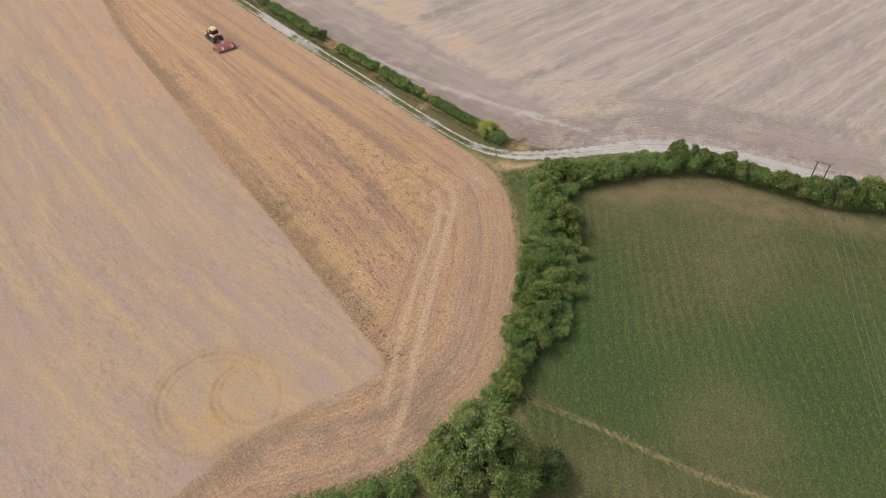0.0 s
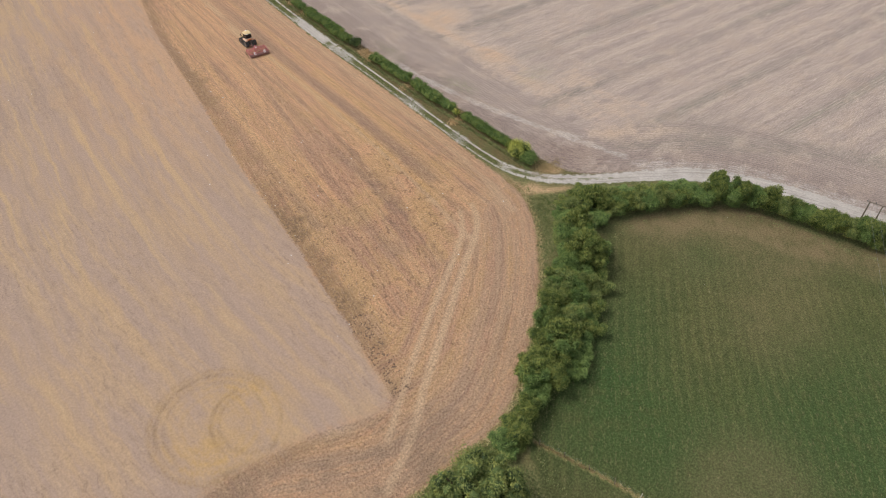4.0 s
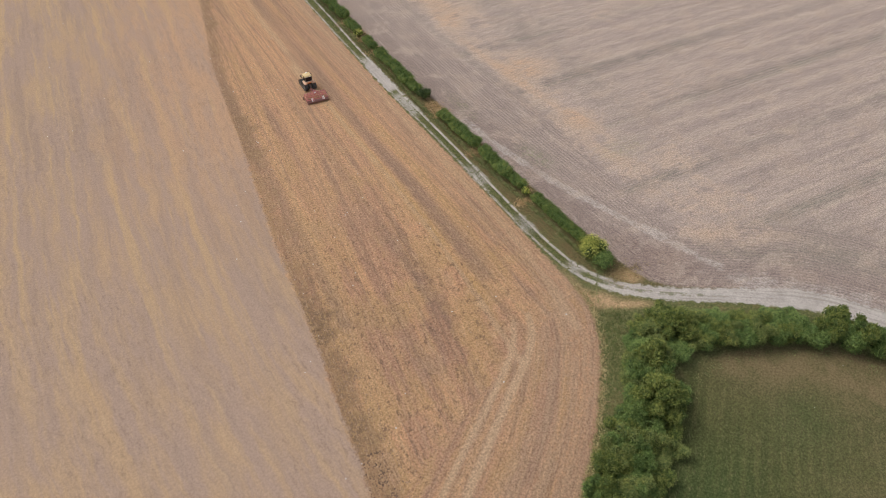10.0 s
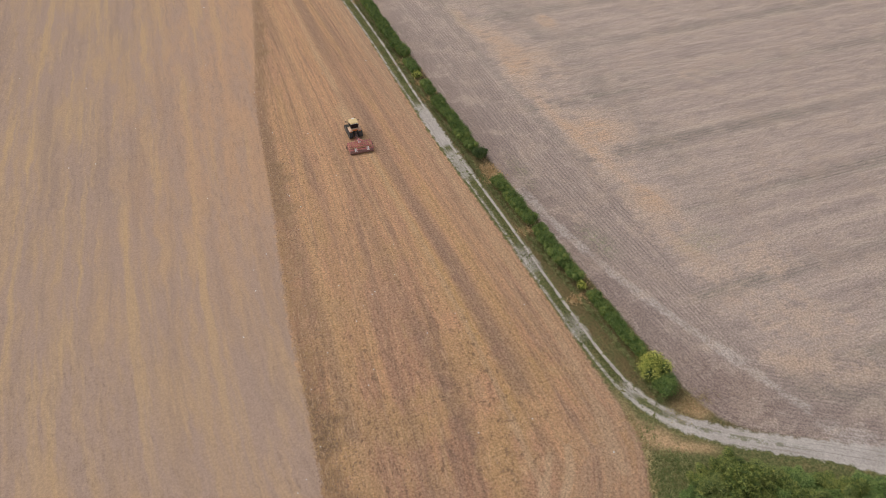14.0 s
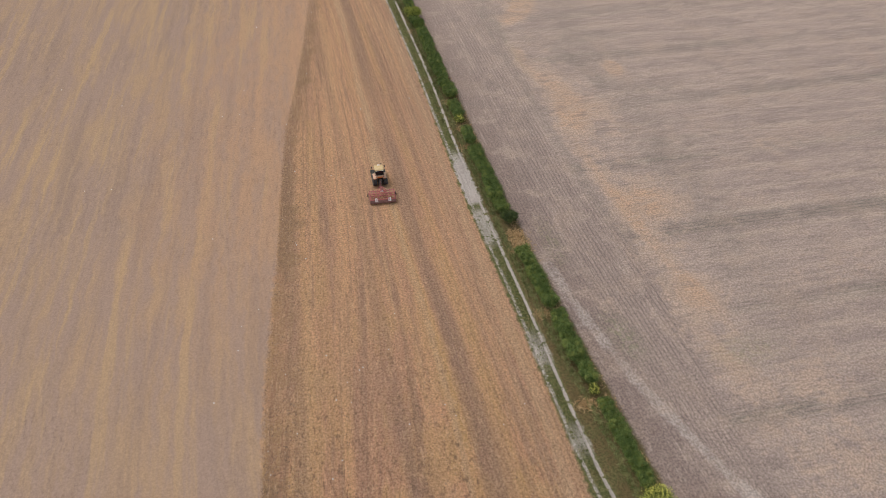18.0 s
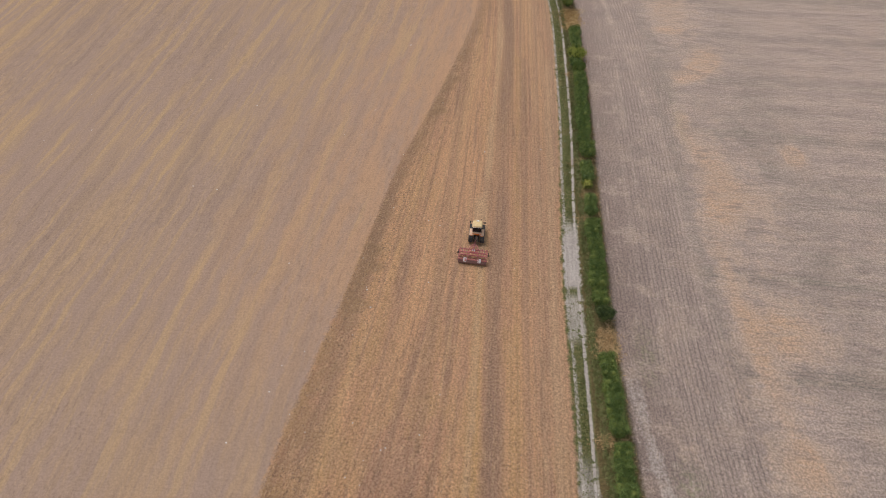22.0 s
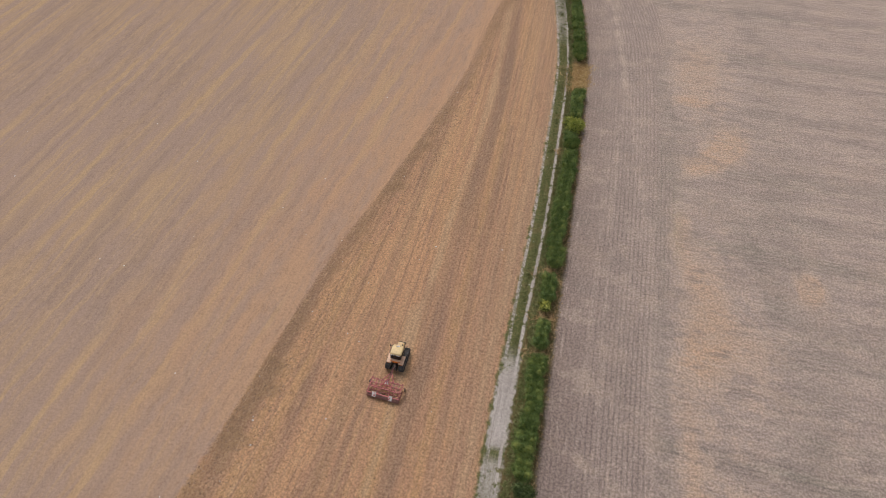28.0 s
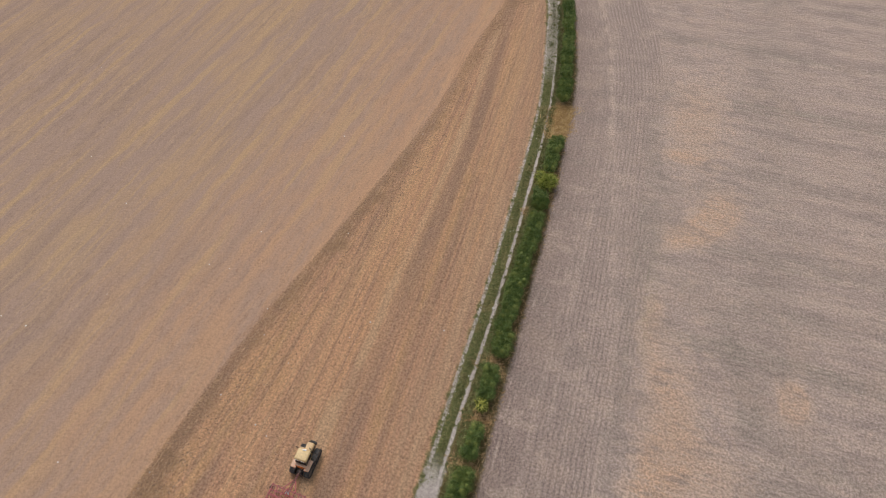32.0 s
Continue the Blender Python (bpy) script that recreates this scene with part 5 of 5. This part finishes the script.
WHITE = plain("white_board", (0.86, 0.84, 0.82), 0.5, 0, 0.06, 10, 0.3)
RED_SIGN = plain("red_sign", (0.55, 0.05, 0.05), 0.5, 0, 0.06, 10, 0.3)
kg = Nodes("cab_glass", 0.05, 0.5)
kg.colour((0.03, 0.035, 0.038))
kg.bsdf.inputs["Transmission Weight"].default_value = 0.35
GLASS = kg.mat


def belt_profile(a, b, n=14):
    """Outline of a track belt round a front and a rear wheel: (y, z, r) each."""
    out = []
    for (cy, cz, r), start in ((a, 90), (b, 270)):
        for i in range(n + 1):
            q = radians(start - 180 * i / n)
            out.append((cy + math.cos(q) * r, cz + math.sin(q) * r))
    return out


def crawler(side, parent):
    x = side * 0.99
    prof = belt_profile((1.5, 0.58, 0.58), (-1.15, 0.74, 0.74))
    bm = bmesh.new()
    half = 0.36
    rings = []
    for s_ in (-1, 1):
        rings.append(([bm.verts.new((x + s_ * half, y, z)) for y, z in prof], [bm.verts.new((x + s_ * half, 0.3 + (y - 0.3) * 0.955, 0.66 + (z - 0.66) * 0.9)) for y, z in prof]))
    n = len(prof)
    for i in range(n):
        j = (i + 1) % n
        (o0, i0), (o1, i1) = rings
        for quad in ((o0[i], o0[j], o1[j], o1[i]), (i0[i], i1[i], i1[j], i0[j]), (o0[i], i0[i], i0[j], o0[j]), (o1[i], o1[j], i1[j], i1[i])):
            bm.faces.new(quad)
    bmesh.ops.recalc_face_normals(bm, faces=bm.faces[:])
    # tread bars
    pts = [Vector((0, y, z)) for y, z in prof]
    for i in range(n):
        a, b = pts[i], pts[(i + 1) % n]
        m = max(1, round((b - a).length / 0.19))
        d = (b - a).normalized()
        for k in range(m):
            c = a.lerp(b, (k + 0.5) / m)
            ang = math.degrees(math.atan2(d.z, d.y))
            box((0.68, 0.08, 0.07), (x, c.y, c.z), (ang, 0, 0), 0, bm)
    belt = part("track_belt", bm, RUBBER, parent, "black rubber crawler belt with tread bars")
    part("drive_wheel", rod(0.62, 0.5, (x, -1.15, 0.74), (0, 90, 0), None, None, 24), RIM, parent, "steel drive wheel")
    part("idler_wheel", rod(0.47, 0.5, (x, 1.5, 0.58), (0, 90, 0), None, None, 20), RIM, parent, "steel idler wheel")
    for y in (-0.25, 0.3, 0.85):
        part("road_wheel", rod(0.22, 0.5, (x, y, 0.27), (0, 90, 0), None, None, 14), RIM, parent)
    return belt


tractor = new("tractor")
for side in (-1, 1):
    crawler(side, tractor)
bm = box((0.9, 3.3, 0.5), (0, 0.55, 0.95), (0, 0, 0), 0.05)
part("chassis", bm, BLACK, tractor)
hood = part("hood", box((1.1, 1.6, 0.85), (0, 1.5, 1.5), (-4, 0, 0), 0.14, None, 0.84), CREAM, tractor, "cream-yellow engine hood", True)
part("grille", box((0.86, 0.05, 0.6), (0, 2.31, 1.4), (0, 0, 0), 0.02), BLACK, hood)
for x in (-0.57, 0.57):
    part("side_vent", box((0.04, 1.0, 0.3), (x * 0.96, 1.6, 1.42), (0, 0, 0), 0.015), BLACK, hood)
part("exhaust_pipe", rod(0.075, 1.5, (0.56, 1.0, 2.45), (0, 0, 0), None, 0.07, 12), BLACK, tractor)
part("air_intake", rod(0.11, 0.5, (-0.5, 1.1, 2.15), (0, 0, 0), None, 0.13, 12), BLACK, tractor)
# cab
cab = part("cab_frame", box((1.5, 1.55, 0.25), (0, -0.05, 1.5), (0, 0, 0), 0.05), CREAM, tractor)
for x, y in ((-0.76, -0.8), (0.76, -0.8), (-0.72, 0.6), (0.72, 0.6)):
    part("cab_pillar", strut((x, y, 1.55), (x * 0.93, y * 0.93, 2.86), 0.055, None, 8), BLACK, cab)
part("rear_window", box((1.34, 0.03, 1.1), (0, -0.74, 2.34), (-10, 0, 0), 0.01), GLASS, cab, "dark tinted rear cab window")
part("front_window", box((1.3, 0.03, 1.2), (0, 0.6, 2.25), (3, 0, 0), 0.01), GLASS, cab)
for x in (-0.72, 0.72):
    part("side_window", box((0.03, 1.4, 1.2), (x, -0.05, 2.2), (0, 0, 0), 0.01), GLASS, cab, "dark tinted side cab window")
part("driver_seat", box((0.5, 0.5, 0.7), (0, -0.2, 1.85), (0, 0, 0), 0.1), BLACK, cab)
roof = part("cab_roof", box((1.8, 1.6, 0.3), (0, -0.06, 3.05), (-2, 0, 0), 0.14, None, 0.86), ROOF, tractor, "rounded cream-yellow cab roof", True)
part("roof_visor", box((1.5, 0.22, 0.10), (0, 0.78, 3.0), (0, 0, 0), 0.04), CREAM, roof)
part("beacon", rod(0.1, 0.2, (-0.12, 0.52, 3.28), (0, 0, 0), None, 0.07, 14), WHITE, roof, "pale round beacon on the roof")
part("aerial_dome", rod(0.16, 0.1, (0.14, 0.6, 3.22), (0, 0, 0), None, 0.1, 14), WHITE, roof)
for x in (-0.55, -0.25, 0.25, 0.55):
    part("work_lamp", box((0.16, 0.08, 0.09), (x, -0.88, 3.0), (0, 0, 0), 0.015), WHITE, roof)
for x in (-1, 1):
    arm = part("mirror_arm", strut((x * 0.72, 0.7, 2.75), (x * 1.22, 0.85, 2.7), 0.022, None, 6), BLACK, tractor)
    part("mirror", box((0.22, 0.07, 0.4), (x * 1.27, 0.86, 2.52), (0, 0, 0), 0.03), BLACK, arm)
# rear mudguards and lamps
for x in (-1, 1):
    g = part("mudguard", box((0.74, 1.5, 0.18), (x * 0.9, -0.7, 1.66), (0, 0, 0), 0.06), GUARD, tractor, "cream mudguard over the crawler belt", True)
    part("mudguard_skirt", box((0.6, 0.14, 0.42), (x * 0.9, -1.3, 1.46), (-12, 0, 0), 0.05), GUARD, g)
    part("tail_lamp", box((0.34, 0.04, 0.12), (x * 0.9, -1.4, 1.52), (-12, 0, 0), 0.01), ORANGE, g)
cowl = part("rear_cowl", box((1.62, 0.34, 0.42), (0, -0.98, 1.72), (-14, 0, 0), 0.1), GUARD, tractor, "cream cowl under the rear window", True)
for x in (-1, 1):
    part("corner_lamp", box((0.2, 0.05, 0.12), (x * 0.62, -1.2, 1.8), (-14, 0, 0), 0.015), ORANGE, cowl)
part("rear_panel", box((0.8, 0.2, 0.24), (0, -1.15, 1.66), (-14, 0, 0), 0.03), ORANGE, tractor, "orange panel under the rear window")
for x in (-0.36, 0.36):
    part("lift_arm", strut((x, -1.25, 0.95), (x * 1.2, -2.05, 0.7), 0.07, None, 8), BLACK, tractor)
    part("lift_rod", strut((x, -1.2, 1.45), (x * 1.15, -1.75, 0.8), 0.05, None, 8), BLACK, tractor)
for x in (-0.2, 0.2):
    part("hitch_frame", box((0.08, 0.1, 1.05), (x, -1.72, 1.0), (-30, 0, 0), 0.015), RIM, tractor, "grey steel hitch frame")
for z in (0.72, 1.0, 1.28):
    part("hitch_bar", box((0.5, 0.08, 0.07), (0, -1.98 + 0.55 * (z - 0.55), z), (0, 0, 0), 0.015), RIM, tractor)
part("lift_cylinder", strut((0, -1.2, 1.35), (0, -2.0, 1.0), 0.07, None, 10), STEEL, tractor)
part("hitch_block", box((0.62, 0.5, 0.55), (0, -1.5, 0.85), (0, 0, 0), 0.05), BLACK, tractor)
part("front_weight", box((0.9, 0.3, 0.45), (0, 2.6, 0.9), (0, 0, 0), 0.06), BLACK, tractor)
for x in (-0.95, 0.95):
    part("cab_step", box((0.35, 0.5, 0.08), (x * 1.0, 0.55, 1.42), (0, 0, 0), 0.02), BLACK, tractor)
tagged(tractor, "cream-yellow crawler tractor with black rubber tracks, pulling a cultivator over stubble", "tractor")
TRACTOR_AT = on_ground(-16.9, 12.95, 0, 0, True)
tractor.matrix_basis = TRACTOR_AT @ pose(0, 0, 0, 0, 0, -2) @ Matrix.Scale(0.84, 4)

# ---- cultivator ----
tool = new("cultivator")
W = 4.4
part("drawbar", box((0.16, 2.3, 0.18), (0, -3.15, 0.72), (0, 0, 0), 0.02), RED, tool)
for x in (-1, 1):
    part("drawbar_brace", strut((x * 0.85, -4.45, 0.95), (x * 0.05, -2.98, 0.78), 0.07, None, 6), RED, tool)
    part("headstock", strut((x * 0.55, -5.17, 1.02), (0, -4.37, 1.62), 0.075, None, 6), RED, tool)
part("top_link", strut((0, -4.37, 1.62), (0, -5.42, 1.1), 0.06, None, 6), RED, tool)
part("headstock_plate", box((0.5, 0.5, 0.1), (0, -4.71, 1.25), (25, 0, 0), 0.02), WHITE, tool, "pale worn headstock plate")
for y in (-4.45, -5.04, -5.63):
    part("cross_beam", box((W, 0.13, 0.13), (0, y, 0.95), (0, 0, 0), 0.015), RED, tool)
for x in (-2.1, -1.4, -0.7, 0.7, 1.4, 2.1):
    part("long_beam", box((0.11, 1.75, 0.11), (x, -5.17, 1.06), (0, 0, 0), 0.015), RED, tool)
for j, y in enumerate((-4.54, -5.13, -5.71)):
    for i in range(6):
        x = -2.0 + i * 0.72 + (j - 1) * 0.24
        bm = strut((x, y, 0.9), (x, y - 0.28, 0.55), 0.035, None, 6)
        strut((x, y - 0.28, 0.55), (x, y - 0.05, 0.03), 0.035, bm, 6)
        part("tine", bm, RED_DARK, tool)
for x in (-1.75, -1.05, 1.05, 1.75):
    part("depth_cylinder", strut((x, -4.5, 1.2), (x, -5.35, 1.12), 0.05, None, 8), STEEL, tool, "dull steel hydraulic cylinder")
for x in (-2.1, -1.4, -0.7, 0.0, 0.7, 1.4, 2.1):
    part("clamp_plate", box((0.2, 0.22, 0.08), (x, -4.45, 1.1), (0, 0, 0), 0.01), RED_DARK, tool)
    part("upright", strut((x, -5.63, 0.95), (x, -5.63, 1.42), 0.045, None, 6), RED, tool)
part("guard_rail", strut((-2.1, -5.63, 1.42), (2.1, -5.63, 1.42), 0.045, None, 6), RED, tool)
for i in range(9):
    x = -2.0 + i * 0.5
    part("levelling_disc", rod(0.22, 0.05, (x, -6.05, 0.28), (0, 90, 20 if i % 2 else -20), None, None, 14), STEEL, tool)
part("disc_beam", box((W, 0.09, 0.09), (0, -6.01, 0.72), (0, 0, 0), 0.012), RED_DARK, tool)
roller = part("roller", rod(0.3, W, (0, -6.47, 0.3), (0, 90, 0), None, None, 20), STEEL, tool, "soil-covered steel packer roller")
for i in range(20):
    part("roller_ring", rod(0.345, 0.06, (-W / 2 + 0.11 + i * W / 20, -6.47, 0.33), (0, 90, 0), None, None, 16), STEEL, roller)
part("roller_frame", box((W + 0.1, 0.12, 0.12), (0, -6.47, 0.82), (0, 0, 0), 0.015), RED, tool)
for x in (-2.1, -0.75, 0.75, 2.1):
    part("roller_arm", strut((x, -5.67, 1.0), (x, -6.47, 0.8), 0.06, None, 6), RED, tool)
for x in (-1, 1):
    part("end_plate", box((0.06, 1.4, 0.4), (x * 2.25, -5.76, 0.6), (0, 0, 0), 0.01), RED_DARK, tool)
    part("edge_disc", rod(0.3, 0.08, (x * 2.42, -4.58, 0.3), (0, 90, x * 15), None, None, 18), RUBBER, tool, "black edge wheel")
    part("edge_arm", strut((x * 2.15, -4.66, 0.95), (x * 2.42, -4.58, 0.32), 0.05, None, 6), RED, tool)
    board = part("warning_board", box((0.5, 0.04, 0.66), (x * 1.12, -6.70, 0.95), (-42, 0, 0), 0.008), WHITE, tool, "white warning board with red diagonal stripes")
    board_at = (0, -6.70, 0.95)
    for i in range(3):
        part("stripe", box((0.52, 0.012, 0.075), (x * 1.12, float(board_at[1]) - 0.022 + 0.125 * (i - 1), float(board_at[2]) + 0.022 + (i - 1) * 0.14), (-42, 35 * x, 0), 0), RED_SIGN, board)
    part("board_bracket", strut((x * 1.12, -6.47, 0.85), (x * 1.12, -6.68, 0.85), 0.03, None, 6), RED, tool)
hose = bmesh.new()
for x in (-0.12, 0.0, 0.12):
    for k in range(8):
        a, b = k / 8, (k + 1) / 8
        strut((x, -2.0 - a * 2.7, 1.05 - 0.25 * math.sin(a * 3.14) + 0.2 * a), (x, -2.0 - b * 2.7, 1.05 - 0.25 * math.sin(b * 3.14) + 0.2 * b), 0.022, hose, 5)
part("hydraulic_hose", hose, BLACK, tool)
tagged(tool, "red tined cultivator with packer roller, hitched behind the crawler tractor", "cultivator")
tool.matrix_basis = TRACTOR_AT @ pose(0, 0.5, 0, 0, 0, -4.5) @ Matrix.Scale(0.9, 4)

# ---- pasture fence ----
WOOD = plain("weathered_wood", (0.2, 0.165, 0.125), 0.9, 0, 0.3, 14, 0.1)
PALE_WOOD = plain("pale_wood", (0.52, 0.48, 0.42), 0.85, 0, 0.2, 14, 0.1)
WIRE = plain("galvanised_wire", (0.3, 0.3, 0.3), 0.45, 0.6, 0.1, 20, 0.4)
FENCE = smooth_line([(-36.5, -86.9), (-34.0, -93.5), (-31.9, -100.1), (-30.2, -106.4), (-27.1, -113.8), (-22, -125)])
fence = new("fence")
tops = []
s = 0.6
k = 0
while s < length_of(FENCE):
    x, y, _ = point_on(FENCE, s)
    z = float(gz(x, y))
    white = abs(y + 100.1) < 1.6
    bm = rod(0.06, 1.35, (x, y, z + 0.5), (rng.normal() * 3, rng.normal() * 3, 0), None, 0.05, 8)
    part("post", bm, PALE_WOOD if white else WOOD, fence, "pale new fence post" if white else "")
    tops.append((x, y, z))
    s += 3.2
for hgt in (0.45, 0.78, 1.08):
    bm = bmesh.new()
    for a, b in zip(tops[:-1], tops[1:]):
        strut((a[0], a[1], a[2] + hgt), (b[0], b[1], b[2] + hgt), 0.004, bm, 4)
    part("wire", bm, WIRE, fence)
tagged(fence, "thin wire fence on weathered posts across the pasture", "fence")
tufts("fence_straw", "line of uncut yellow dry grass under the fence", STRAW, scatter(FENCE, -0.15, 0.15, 8), 0.24, rng, 0.1)
tufts("pasture_grass", "rough grass at the hedge foot of the pasture", GRASS, scatter(SP, -0.6, 0.7, 3, -112, -66), 0.14, rng, 0.25, 0.9)

# ---- power line ----
WIRE_RUN = (60.0, 37.0)
poles = new("power_pole")
pole_a, pole_b = (31.9, -94.4), (32.5, -96.2)
POLE_TOP = 6.9
for x, y in (pole_a, pole_b):
    z = float(gz(x, y))
    part("pole", rod(0.14, POLE_TOP + 0.3, (x, y, z + POLE_TOP / 2 - 0.15), (0, 0, 0), None, 0.1, 12), WOOD, poles, "weathered wooden pole")
dx, dy = pole_b[0] - pole_a[0], pole_b[1] - pole_a[1]
za = float(gz(*pole_a)) + POLE_TOP
ends = [(pole_a[0] + dx * f, pole_a[1] + dy * f, za - 0.1) for f in (-0.2, 0.45, 1.2)]
part("cross_arm", strut(ends[0], ends[2], 0.07, None, 4), WOOD, poles)
for e in ends:
    part("insulator", rod(0.07, 0.28, (e[0], e[1], e[2] + 0.2), (0, 0, 0), None, 0.04, 10), RUBBER, poles, "dark ceramic insulator")
tagged(poles, "twin-pole timber power line support with cross arm, standing in the hedge", "power pole")
for e in ends:
    far = (e[0] - WIRE_RUN[0], e[1] - WIRE_RUN[1])
    bm = bmesh.new()
    last = (e[0], e[1], e[2] + 0.32)
    for i in range(1, 25):
        q = i / 24
        p = (e[0] + (far[0] - e[0]) * q, e[1] + (far[1] - e[1]) * q, e[2] + 0.32 + (float(gz(*far)) + POLE_TOP - e[2]) * q - 2.2 * 4 * q * (1 - q) * 0.5)
        strut(last, p, 0.011, bm, 4)
        last = p
    tagged(part("power_cable", bm, WIRE), "thin grey overhead power cable sagging over the pasture", "cable", "overhead cables")
